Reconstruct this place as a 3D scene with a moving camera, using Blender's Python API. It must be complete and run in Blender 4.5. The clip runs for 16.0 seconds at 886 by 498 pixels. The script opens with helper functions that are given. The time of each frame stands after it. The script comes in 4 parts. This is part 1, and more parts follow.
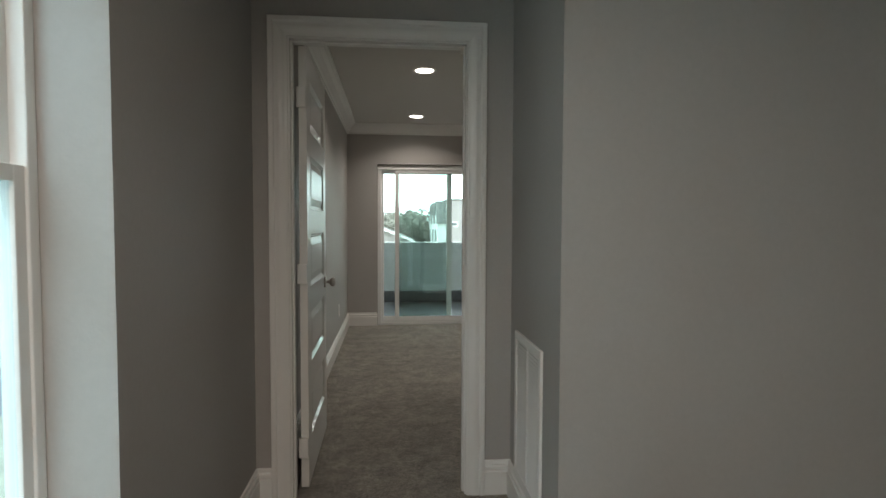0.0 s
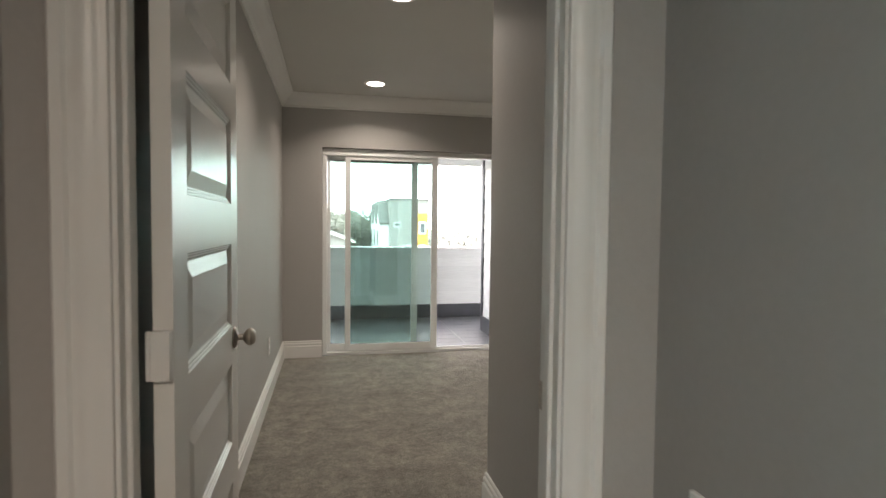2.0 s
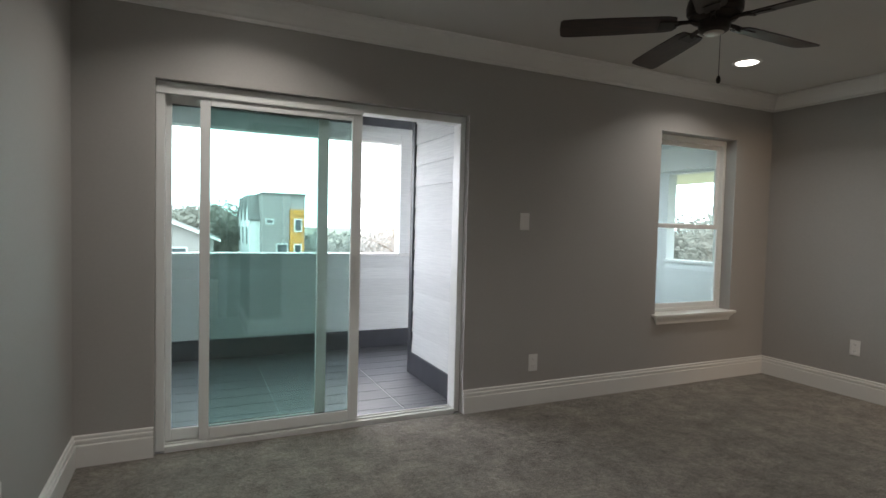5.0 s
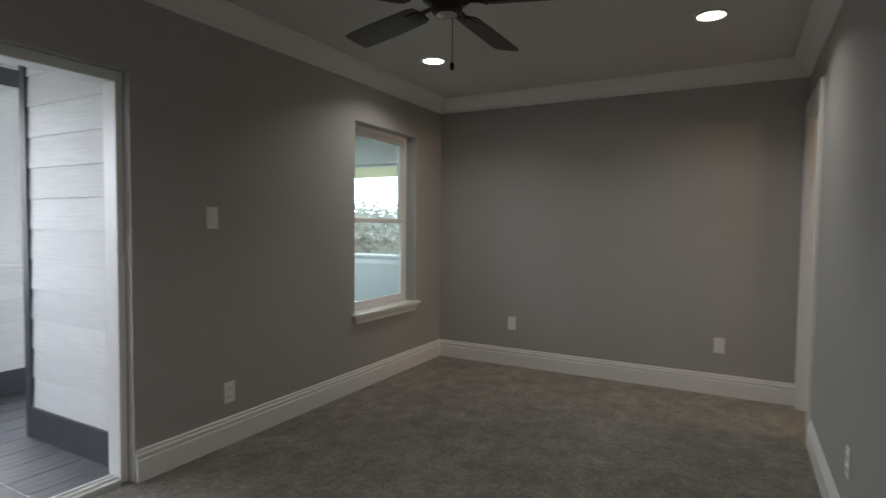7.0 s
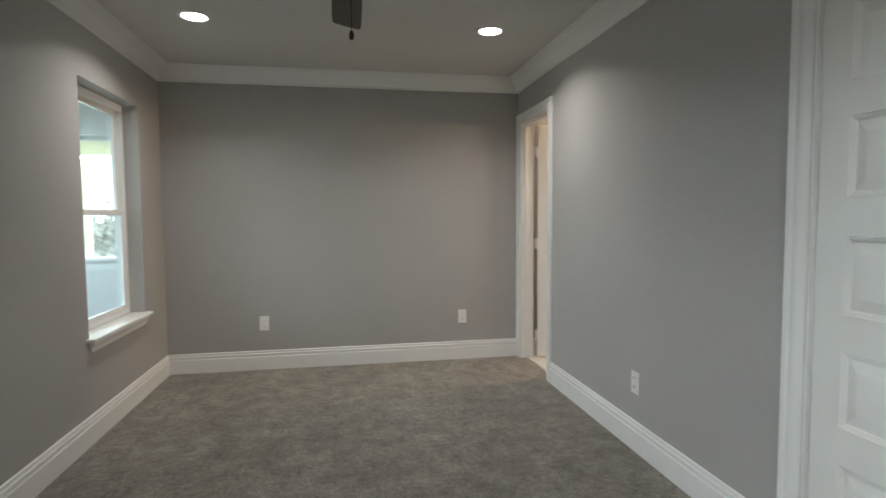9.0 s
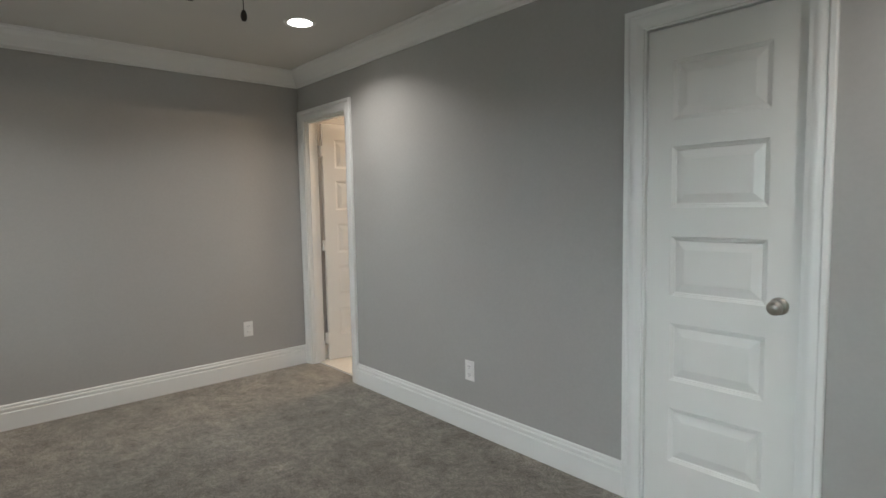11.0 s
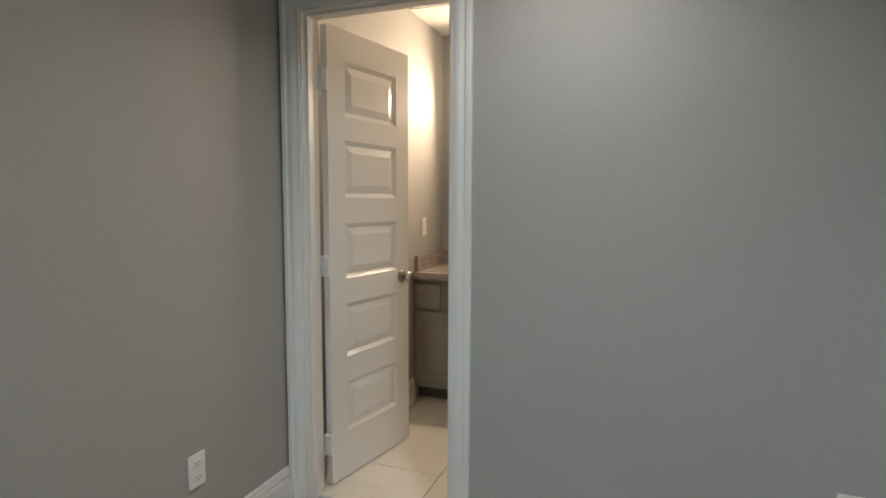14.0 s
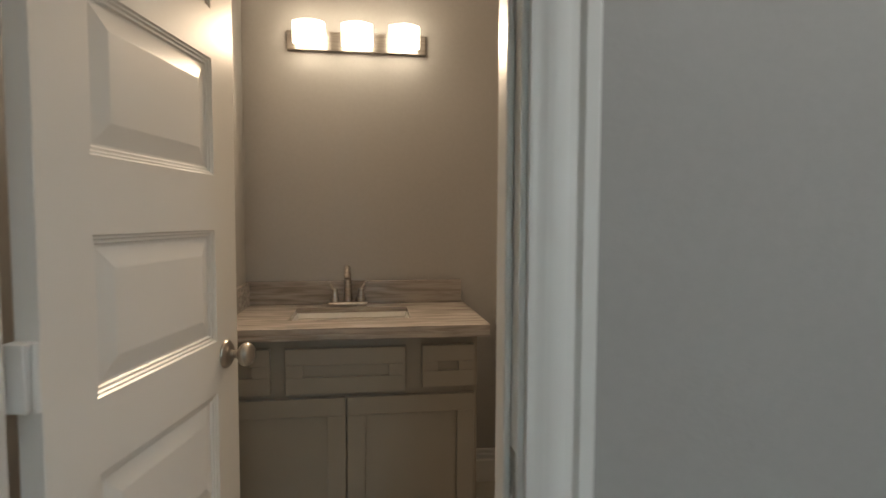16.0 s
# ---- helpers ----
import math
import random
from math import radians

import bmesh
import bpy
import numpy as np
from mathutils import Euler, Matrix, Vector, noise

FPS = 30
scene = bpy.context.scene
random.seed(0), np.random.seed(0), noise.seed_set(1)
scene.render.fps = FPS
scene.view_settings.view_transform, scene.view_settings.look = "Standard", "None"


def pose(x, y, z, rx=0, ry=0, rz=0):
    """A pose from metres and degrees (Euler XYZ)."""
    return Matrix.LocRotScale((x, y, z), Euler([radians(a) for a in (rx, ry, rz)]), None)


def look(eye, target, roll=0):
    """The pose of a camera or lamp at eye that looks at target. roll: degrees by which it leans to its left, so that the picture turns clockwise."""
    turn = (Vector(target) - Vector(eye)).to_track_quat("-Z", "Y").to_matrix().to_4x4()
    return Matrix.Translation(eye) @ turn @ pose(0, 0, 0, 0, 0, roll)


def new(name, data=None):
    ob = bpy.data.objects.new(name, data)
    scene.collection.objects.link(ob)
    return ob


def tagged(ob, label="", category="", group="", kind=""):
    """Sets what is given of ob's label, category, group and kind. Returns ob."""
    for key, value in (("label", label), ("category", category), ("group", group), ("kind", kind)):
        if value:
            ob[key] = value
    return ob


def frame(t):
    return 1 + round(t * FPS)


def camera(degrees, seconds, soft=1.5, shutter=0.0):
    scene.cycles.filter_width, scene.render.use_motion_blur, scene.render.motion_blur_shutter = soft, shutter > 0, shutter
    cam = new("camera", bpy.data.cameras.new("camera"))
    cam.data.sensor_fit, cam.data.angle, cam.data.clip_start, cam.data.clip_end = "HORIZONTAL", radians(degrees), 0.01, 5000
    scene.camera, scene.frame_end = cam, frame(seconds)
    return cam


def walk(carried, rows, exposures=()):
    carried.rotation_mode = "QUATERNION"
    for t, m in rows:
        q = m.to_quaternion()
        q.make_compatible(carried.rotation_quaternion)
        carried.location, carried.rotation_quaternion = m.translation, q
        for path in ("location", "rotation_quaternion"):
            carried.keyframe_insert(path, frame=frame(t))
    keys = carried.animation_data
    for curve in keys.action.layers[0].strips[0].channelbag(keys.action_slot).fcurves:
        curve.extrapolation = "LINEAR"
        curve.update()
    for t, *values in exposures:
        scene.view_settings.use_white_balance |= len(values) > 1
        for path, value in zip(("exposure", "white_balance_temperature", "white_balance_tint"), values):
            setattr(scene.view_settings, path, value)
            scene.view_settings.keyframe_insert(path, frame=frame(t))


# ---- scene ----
cam = camera(78.6, 16.0, shutter=0.3)
PATH = [
    (0, (0.534, 0.522, 1.244), (0.723, 2.511, 1.154), 0.2),
    (0.5, (0.464, 0.792, 1.249), (0.728, 2.773, 1.158), 0.2),
    (1, (0.498, 1.167, 1.269), (0.803, 3.141, 1.176), 0.4),
    (1.5, (0.461, 1.589, 1.245), (0.798, 3.558, 1.153), 0.2),
    (2, (0.433, 1.976, 1.259), (0.842, 3.932, 1.172), 0.6),
    (2.5, (0.454, 2.402, 1.292), (0.912, 4.346, 1.201), 0.4),
    (3, (0.471, 2.811, 1.282), (0.975, 4.744, 1.195), 0.5),
    (3.2, (0.49, 2.973, 1.277), (1.006, 4.903, 1.19), 0.3),
    (5.3, (0.555, 4.049, 1.239), (1.469, 5.826, 1.163), 1.3),
    (5.5, (0.582, 4.049, 1.225), (1.548, 5.799, 1.153), 1.1),
    (6, (0.694, 4.28, 1.263), (1.881, 5.887, 1.172), 1.3),
    (6.5, (0.729, 4.364, 1.224), (2.175, 5.743, 1.154), 0.6),
    (7, (0.636, 4.652, 1.273), (2.388, 5.613, 1.184), 0.6),
    (7.5, (0.603, 4.953, 1.237), (2.515, 5.536, 1.155), 0.1),
    (8, (0.638, 5.219, 1.278), (2.612, 5.527, 1.185), -0.0),
    (8.5, (0.621, 5.519, 1.266), (2.618, 5.552, 1.169), -0.1),
    (9, (0.581, 5.776, 1.263), (2.546, 5.42, 1.142), -0.4),
    (9.5, (0.666, 6.081, 1.309), (2.52, 5.344, 1.174), -0.5),
    (10, (0.711, 6.309, 1.348), (2.416, 5.275, 1.192), -0.6),
    (10.2, (0.701, 6.384, 1.344), (2.35, 5.263, 1.19), -0.7),
    (12.3, (2.165, 6.464, 1.335), (3.457, 4.949, 1.146), -0.6),
    (12.5, (2.379, 6.423, 1.328), (3.625, 4.871, 1.14), -0.4),
    (13, (2.854, 6.374, 1.316), (3.997, 4.743, 1.128), -0.3),
    (13.5, (3.334, 6.345, 1.325), (4.255, 4.581, 1.13), 0.3),
    (14, (3.811, 6.138, 1.3), (4.51, 4.272, 1.123), 0.2),
    (14.5, (4.166, 5.92, 1.229), (4.638, 3.981, 1.095), 0.0),
    (15, (4.433, 5.649, 1.248), (4.57, 3.659, 1.107), 0.8),
    (15.5, (4.568, 5.267, 1.248), (4.473, 3.273, 1.123), 0.5),
    (16, (4.674, 4.877, 1.222), (4.397, 2.899, 1.11), 0.2),
]
EXPOSURES = [  # seconds, stops, kelvin, tint
    (0, -0.2, 6850, 14), (0.5, 0.05, 6900, 14), (1, 0.36, 6900, 14), (1.5, 0.45, 6950, 15), (2, 0.4, 7150, 16), (2.5, 0.27, 7300, 18), (3, 0.15, 7350, 18), (5.3, -0.38, 6400, 12), (6.5, -0.75, 6400, 12), (7.2, -0.32, 6300, 11),
    (8.5, 0.43, 6200, 10), (10, 0.45, 6200, 10), (12.5, 0.44, 6200, 10), (14, 0.1, 6150, 8), (16, -0.15, 6200, 8),
]
walk(cam, [(t, look(eye, target, roll)) for t, eye, target, roll in PATH], EXPOSURES)

# ---- plan, metres ----
W, N, E, S = 0.0, 7.20, 5.225, 4.256          # bedroom faces
CEIL, CROWN = 2.455, 2.334
HALL_Y, BED_Y = 2.948, 3.042                   # the two faces of the entry wall
HALL_W, HALL_E, HALL_TURN = -0.065, 1.08, 2.225  # hall faces and its outer corner
NOOK_E = 1.122                                 # entry nook's wall inside the bedroom
BATH_E, BATH_S, BATH_N, BATH_W = 5.192, 2.47, 4.141, 3.3
SIDE_X, SIDE_Y, RAIL_Y, DECK = 2.272, 8.40, 9.40, -0.03
BALC_E = 5.25
GROUND = -6.0

# ---- light ----
world = bpy.data.worlds.new("overcast_sky")
scene.world = world
world.use_nodes = True
wn = world.node_tree
wn.nodes.clear()
sky = wn.nodes.new("ShaderNodeTexSky")
sky.sky_type, sky.sun_disc = "NISHITA", False
sky.sun_elevation, sky.sun_rotation = radians(38), radians(20)
sky.air_density, sky.dust_density = 1.0, 4.0
veil = wn.nodes.new("ShaderNodeMix")
veil.data_type = "RGBA"
veil.inputs["Factor"].default_value = 0.82
veil.inputs["B"].default_value = (75.0, 78.0, 83.0, 1)
bg = wn.nodes.new("ShaderNodeBackground")
bg.inputs["Strength"].default_value = 0.15
wout = wn.nodes.new("ShaderNodeOutputWorld")
wn.links.new(sky.outputs["Color"], veil.inputs["A"])
wn.links.new(veil.outputs["Result"], bg.inputs["Color"])
wn.links.new(bg.outputs["Background"], wout.inputs["Surface"])
sun_data = bpy.data.lights.new("sun", "SUN")
sun_data.energy, sun_data.angle, sun_data.color = 1.5, radians(14), (1, 0.97, 0.92)
sun = new("sun", sun_data)
sun.matrix_world = look((0, 0, 30), (-6, -22, 8))

CAN_WATTS, SHADE_GLOW = 7.0, 13.0
CANS = [(0.793, 4.828), (0.81, 6.645), (4.07, 6.63), (4.04, 4.83)]


def lamp(name, x, y, z, watts, size, color, spread=136):
    data = bpy.data.lights.new(name, "AREA")
    data.shape, data.size, data.energy, data.color, data.spread = "DISK", size, watts, color, radians(spread)
    ob = new(name, data)
    ob.matrix_world = pose(x, y, z)
    return ob


for cx, cy in CANS:
    lamp("can_light", cx, cy, CEIL - 0.012, CAN_WATTS, 0.13, (1.0, 0.94, 0.85))
# unseen ceiling light, added out of view to brighten the hall
ADDED_HALL_CANS = [(0.30, 0.05)]
for cx, cy in ADDED_HALL_CANS:
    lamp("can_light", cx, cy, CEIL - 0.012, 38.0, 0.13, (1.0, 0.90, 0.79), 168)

# ---- materials ----


def material(name, base, rough=0.6, metal=0.0, spots=None, grain=None, bump=None, coat=0.0, extra=None):
    """base colour; spots (scale, amount); grain (scale, amount); bump (scale, strength, distance)."""
    m = bpy.data.materials.new(name)
    m.use_nodes = True
    t = m.node_tree
    b = t.nodes["Principled BSDF"]
    b.inputs["Roughness"].default_value = rough
    b.inputs["Metallic"].default_value = metal
    b.inputs["Coat Weight"].default_value = coat
    b.inputs["Base Color"].default_value = (*base, 1)
    co = t.nodes.new("ShaderNodeTexCoord").outputs["Object"]
    col = None
    for item in (spots, grain):
        if not item:
            continue
        n = t.nodes.new("ShaderNodeTexNoise")
        n.inputs["Scale"].default_value, n.inputs["Detail"].default_value = item[0], 5
        t.links.new(co, n.inputs["Vector"])
        r = t.nodes.new("ShaderNodeMapRange")
        r.inputs["From Min"].default_value, r.inputs["From Max"].default_value = 0.3, 0.7
        r.inputs["To Min"].default_value, r.inputs["To Max"].default_value = 1 - item[1], 1 + item[1]
        t.links.new(n.outputs["Fac"], r.inputs["Value"])
        mul = t.nodes.new("ShaderNodeVectorMath")
        mul.operation = "MULTIPLY"
        if col is None:
            mul.inputs[0].default_value = base
        else:
            t.links.new(col, mul.inputs[0])
        t.links.new(r.outputs["Result"], mul.inputs[1])
        col = mul.outputs["Vector"]
    if col is not None:
        t.links.new(col, b.inputs["Base Color"])
    if bump:
        n = t.nodes.new("ShaderNodeTexNoise")
        n.inputs["Scale"].default_value, n.inputs["Detail"].default_value = bump[0], 4
        t.links.new(co, n.inputs["Vector"])
        bp = t.nodes.new("ShaderNodeBump")
        bp.inputs["Strength"].default_value, bp.inputs["Distance"].default_value = bump[1], bump[2]
        t.links.new(n.outputs["Fac"], bp.inputs["Height"])
        t.links.new(bp.outputs["Normal"], b.inputs["Normal"])
    return m


def stretched(name, base, dark, scale, rough, bump=0.2, metal=0.0):
    """Streaks along one axis: wood grain, brushed metal, veined stone."""
    m = material(name, base, rough, metal)
    t = m.node_tree
    b = t.nodes["Principled BSDF"]
    tc = t.nodes.new("ShaderNodeTexCoord")
    mp = t.nodes.new("ShaderNodeMapping")
    mp.inputs["Scale"].default_value = scale
    t.links.new(tc.outputs["Object"], mp.inputs["Vector"])
    n = t.nodes.new("ShaderNodeTexNoise")
    n.inputs["Scale"].default_value, n.inputs["Detail"].default_value = 1.0, 7
    n.inputs["Distortion"].default_value = 0.6
    t.links.new(mp.outputs["Vector"], n.inputs["Vector"])
    ramp = t.nodes.new("ShaderNodeValToRGB")
    ramp.color_ramp.elements[0].position, ramp.color_ramp.elements[1].position = 0.36, 0.62
    ramp.color_ramp.elements[0].color, ramp.color_ramp.elements[1].color = (*dark, 1), (*base, 1)
    t.links.new(n.outputs["Fac"], ramp.inputs["Fac"])
    info = t.nodes.new("ShaderNodeObjectInfo")
    vary = t.nodes.new("ShaderNodeMapRange")
    vary.inputs["To Min"].default_value, vary.inputs["To Max"].default_value = 0.9, 1.1
    t.links.new(info.outputs["Random"], vary.inputs["Value"])
    mul = t.nodes.new("ShaderNodeVectorMath")
    mul.operation = "MULTIPLY"
    t.links.new(ramp.outputs["Color"], mul.inputs[0])
    t.links.new(vary.outputs["Result"], mul.inputs[1])
    t.links.new(mul.outputs["Vector"], b.inputs["Base Color"])
    bp = t.nodes.new("ShaderNodeBump")
    bp.inputs["Strength"].default_value, bp.inputs["Distance"].default_value = bump, 0.002
    t.links.new(n.outputs["Fac"], bp.inputs["Height"])
    t.links.new(bp.outputs["Normal"], b.inputs["Normal"])
    return m


def carpet_material():
    m = material("carpet", (0.258, 0.233, 0.199), 0.97)
    t = m.node_tree
    b = t.nodes["Principled BSDF"]
    b.inputs["Sheen Weight"].default_value = 0.25
    b.inputs["Specular IOR Level"].default_value = 0.1
    co = t.nodes.new("ShaderNodeTexCoord").outputs["Object"]

    def noise_at(scale, detail, rough=0.6):
        n = t.nodes.new("ShaderNodeTexNoise")
        n.inputs["Scale"].default_value, n.inputs["Detail"].default_value = scale, detail
        n.inputs["Roughness"].default_value = rough
        t.links.new(co, n.inputs["Vector"])
        return n.outputs["Fac"]

    col = None
    for fac, amount in ((noise_at(1.8, 4), 0.18), (noise_at(8, 5), 0.28), (noise_at(30, 4), 0.26), (noise_at(110, 3), 0.42)):
        r = t.nodes.new("ShaderNodeMapRange")
        r.inputs["From Min"].default_value, r.inputs["From Max"].default_value = 0.32, 0.68
        r.inputs["To Min"].default_value, r.inputs["To Max"].default_value = 1 - amount, 1 + amount
        t.links.new(fac, r.inputs["Value"])
        mul = t.nodes.new("ShaderNodeVectorMath")
        mul.operation = "MULTIPLY"
        if col is None:
            mul.inputs[0].default_value = (0.258, 0.233, 0.199)
        else:
            t.links.new(col, mul.inputs[0])
        t.links.new(r.outputs["Result"], mul.inputs[1])
        col = mul.outputs["Vector"]
    t.links.new(col, b.inputs["Base Color"])
    fine = t.nodes.new("ShaderNodeBump")
    fine.inputs["Strength"].default_value, fine.inputs["Distance"].default_value = 1.0, 0.022
    t.links.new(noise_at(62, 6, 0.75), fine.inputs["Height"])
    wide = t.nodes.new("ShaderNodeBump")
    wide.inputs["Strength"].default_value, wide.inputs["Distance"].default_value = 0.4, 0.025
    t.links.new(noise_at(9, 3), wide.inputs["Height"])
    t.links.new(wide.outputs["Normal"], fine.inputs["Normal"])
    t.links.new(fine.outputs["Normal"], b.inputs["Normal"])
    return m


def glass_material(name, tint, gloss=0.9):
    m = bpy.data.materials.new(name)
    m.use_nodes = True
    t = m.node_tree
    t.nodes.clear()
    clear = t.nodes.new("ShaderNodeBsdfTransparent")
    clear.inputs["Color"].default_value = (*tint, 1)
    shine = t.nodes.new("ShaderNodeBsdfGlossy")
    shine.inputs["Roughness"].default_value = 0.0
    shine.inputs["Color"].default_value = (gloss, gloss, gloss, 1)
    facing = t.nodes.new("ShaderNodeLayerWeight")
    steep = t.nodes.new("ShaderNodeMath")
    steep.operation, steep.inputs[1].default_value = "POWER", 4.0
    fres = t.nodes.new("ShaderNodeMath")
    fres.operation, fres.inputs[1].default_value, fres.inputs[2].default_value = "MULTIPLY_ADD", 0.7, 0.08
    t.links.new(facing.outputs["Facing"], steep.inputs[0])
    t.links.new(steep.outputs["Value"], fres.inputs[0])
    mix = t.nodes.new("ShaderNodeMixShader")
    out = t.nodes.new("ShaderNodeOutputMaterial")
    t.links.new(fres.outputs["Value"], mix.inputs["Fac"])
    t.links.new(clear.outputs["BSDF"], mix.inputs[1])
    t.links.new(shine.outputs["BSDF"], mix.inputs[2])
    t.links.new(mix.outputs["Shader"], out.inputs["Surface"])
    return m


def glow_material(name, color, strength):
    m = bpy.data.materials.new(name)
    m.use_nodes = True
    t = m.node_tree
    t.nodes.clear()
    em = t.nodes.new("ShaderNodeEmission")
    em.inputs["Color"].default_value, em.inputs["Strength"].default_value = (*color, 1), strength
    out = t.nodes.new("ShaderNodeOutputMaterial")
    t.links.new(em.outputs["Emission"], out.inputs["Surface"])
    return m


PAINT = material("greige_wall_paint", (0.40, 0.388, 0.372), 0.62, spots=(1.3, 0.025), grain=(60, 0.02), bump=(130, 0.22, 0.002))
CEILING = material("ceiling_paint", (0.62, 0.605, 0.575), 0.85, spots=(1.1, 0.03), bump=(90, 0.25, 0.003))
TRIM = material("white_trim_paint", (0.78, 0.775, 0.755), 0.34, spots=(3, 0.015))
DOORPAINT = material("white_door_paint", (0.78, 0.77, 0.74), 0.28, spots=(2.5, 0.02), bump=(120, 0.06, 0.001))
CARPET = carpet_material()
VINYL = material("white_vinyl", (0.80, 0.81, 0.80), 0.35, spots=(5, 0.02), bump=(60, 0.03, 0.001))
PLASTIC = material("white_plastic", (0.82, 0.81, 0.79), 0.3, spots=(30, 0.015))
# black stands in for the shade inside socket holes and duct
SLOT_SHADE = material("slot_shade_black", (0.02, 0.02, 0.02), 0.7)
NICKEL = stretched("brushed_nickel", (0.50, 0.46, 0.41), (0.36, 0.33, 0.30), (6, 6, 120), 0.28, 0.05, 1.0)
BRONZE = material("oil_rubbed_bronze", (0.035, 0.028, 0.024), 0.42, 0.7, spots=(20, 0.15))
BLADE = stretched("dark_walnut_blade", (0.050, 0.030, 0.022), (0.022, 0.014, 0.011), (8, 120, 8), 0.42)
GLASS = glass_material("green_tinted_glass", (0.755, 0.86, 0.84))
CLEAR = glass_material("window_glass", (0.84, 0.93, 0.92))
HALLGLASS = glass_material("teal_window_glass", (0.72, 0.87, 0.90))
GASKET = material("black_gasket", (0.03, 0.03, 0.03), 0.6)
SIDING = stretched("white_wood_grain_siding", (0.72, 0.735, 0.735), (0.64, 0.655, 0.66), (5, 5, 140), 0.55, 0.35)
CHARCOAL = material("charcoal_trim", (0.060, 0.063, 0.075), 0.5, spots=(6, 0.1), bump=(80, 0.1, 0.001))
DECKTILE = stretched("slate_wood_look_tile", (0.15, 0.152, 0.172), (0.085, 0.087, 0.10), (2.5, 55, 3), 0.34, 0.3)
GROUT = material("pale_grout", (0.50, 0.50, 0.51), 0.9, grain=(90, 0.1))
STONE = stretched("veined_brown_granite", (0.46, 0.415, 0.375), (0.27, 0.235, 0.21), (5, 34, 60), 0.16, 0.02)
CABINET = material("taupe_cabinet_paint", (0.285, 0.262, 0.225), 0.42, spots=(4, 0.04), bump=(60, 0.05, 0.001))
# the recess's shade is put into this dark toe kick brown
TOE_SHADE = material("toe_kick_shade", (0.10, 0.085, 0.07), 0.7, spots=(5, 0.1))
PORCELAIN = material("white_porcelain", (0.82, 0.81, 0.78), 0.12, spots=(3, 0.01))
BATHTILE = material("cream_floor_tile", (0.66, 0.63, 0.57), 0.25, spots=(4, 0.05), grain=(30, 0.03))
CAN_GLOW = glow_material("led_lens", (1.0, 0.95, 0.86), 14.0)
SHADE = glow_material("lit_opal_glass", (1.0, 0.80, 0.56), SHADE_GLOW)
ROOF = material("grey_shingle", (0.17, 0.165, 0.16), 0.85, spots=(2, 0.15), grain=(30, 0.2))
LAP = material("pale_grey_lap_siding", (0.30, 0.275, 0.27), 0.7, spots=(0.5, 0.05))
NEXTDOOR = material("pale_house_siding", (0.46, 0.46, 0.45), 0.7, spots=(0.7, 0.05))
YELLOW = material("yellow_panel", (0.54, 0.25, 0.04), 0.6, spots=(0.6, 0.05))
TAN = material("tan_house_siding", (0.30, 0.26, 0.20), 0.8, spots=(0.6, 0.08))
WINDARK = material("dark_window_glass", (0.05, 0.065, 0.075), 0.12)
# yellow-green bounce light on soffit and post is put into this cream
CREAM = material("cream_lit_porch", (0.74, 0.70, 0.50), 0.6, spots=(1.5, 0.04))
WHITEFAR = material("white_far_trim", (0.80, 0.80, 0.79), 0.6, spots=(1, 0.04))
BARK = material("grey_bark", (0.13, 0.105, 0.08), 0.9, spots=(3, 0.2), bump=(18, 0.6, 0.02))
LEAF = material("dull_winter_leaf", (0.165, 0.16, 0.135), 0.9, spots=(0.8, 0.2))
# distance haze is mixed into this leaf colour
HAZE = material("haze_tinted_leaf", (0.15, 0.155, 0.14), 0.95, spots=(0.05, 0.12))
TWIG = material("bare_twig", (0.17, 0.145, 0.12), 0.9, spots=(2, 0.2))
GRASS = material("winter_grass", (0.15, 0.148, 0.11), 0.95, spots=(0.08, 0.25), grain=(1.5, 0.25))
ASPHALT = material("asphalt", (0.055, 0.055, 0.057), 0.9, spots=(0.3, 0.15), grain=(12, 0.15))

# ---- mesh helpers ----


def mesh_of(bm, name, mat, smooth=False):
    me = bpy.data.meshes.new(name)
    bm.normal_update()
    bm.to_mesh(me)
    bm.free()
    me.materials.append(mat)
    if smooth:
        me.polygons.foreach_set("use_smooth", [True] * len(me.polygons))
        me.set_sharp_from_angle(angle=radians(35))
    return me


def part(name, bm, mat, parent=None, label="", m=None, smooth=False):
    ob = new(name, mesh_of(bm, name, mat, smooth))
    if parent is not None:
        ob.parent = parent
    if m is not None:
        ob.matrix_basis = m
    if label:
        ob["label"] = label
    return ob


def thing(name, label, category, m=None, group=""):
    ob = new(name)
    ob.empty_display_size = 0.1
    if m is not None:
        ob.matrix_basis = m
    return tagged(ob, label, category, group)


def structure(name, bm, mat, label="", category="", smooth=False):
    return tagged(part(name, bm, mat, smooth=smooth), label, category, kind="structure")


def box(x0, x1, y0, y1, z0, z1, bevel=0.0, segments=2, bm=None):
    own = bmesh.new()
    bmesh.ops.create_cube(own, size=1)
    for v in own.verts:
        v.co = Vector(((x0, x1)[v.co.x > 0], (y0, y1)[v.co.y > 0], (z0, z1)[v.co.z > 0]))
    if bevel:
        bmesh.ops.bevel(own, geom=own.edges[:], offset=bevel, segments=segments, affect="EDGES", profile=0.5)
    bmesh.ops.recalc_face_normals(own, faces=own.faces[:])
    if bm is None:
        return own
    temp = bpy.data.meshes.new("temp")
    own.to_mesh(temp)
    own.free()
    bm.from_mesh(temp)
    bpy.data.meshes.remove(temp)
    return bm


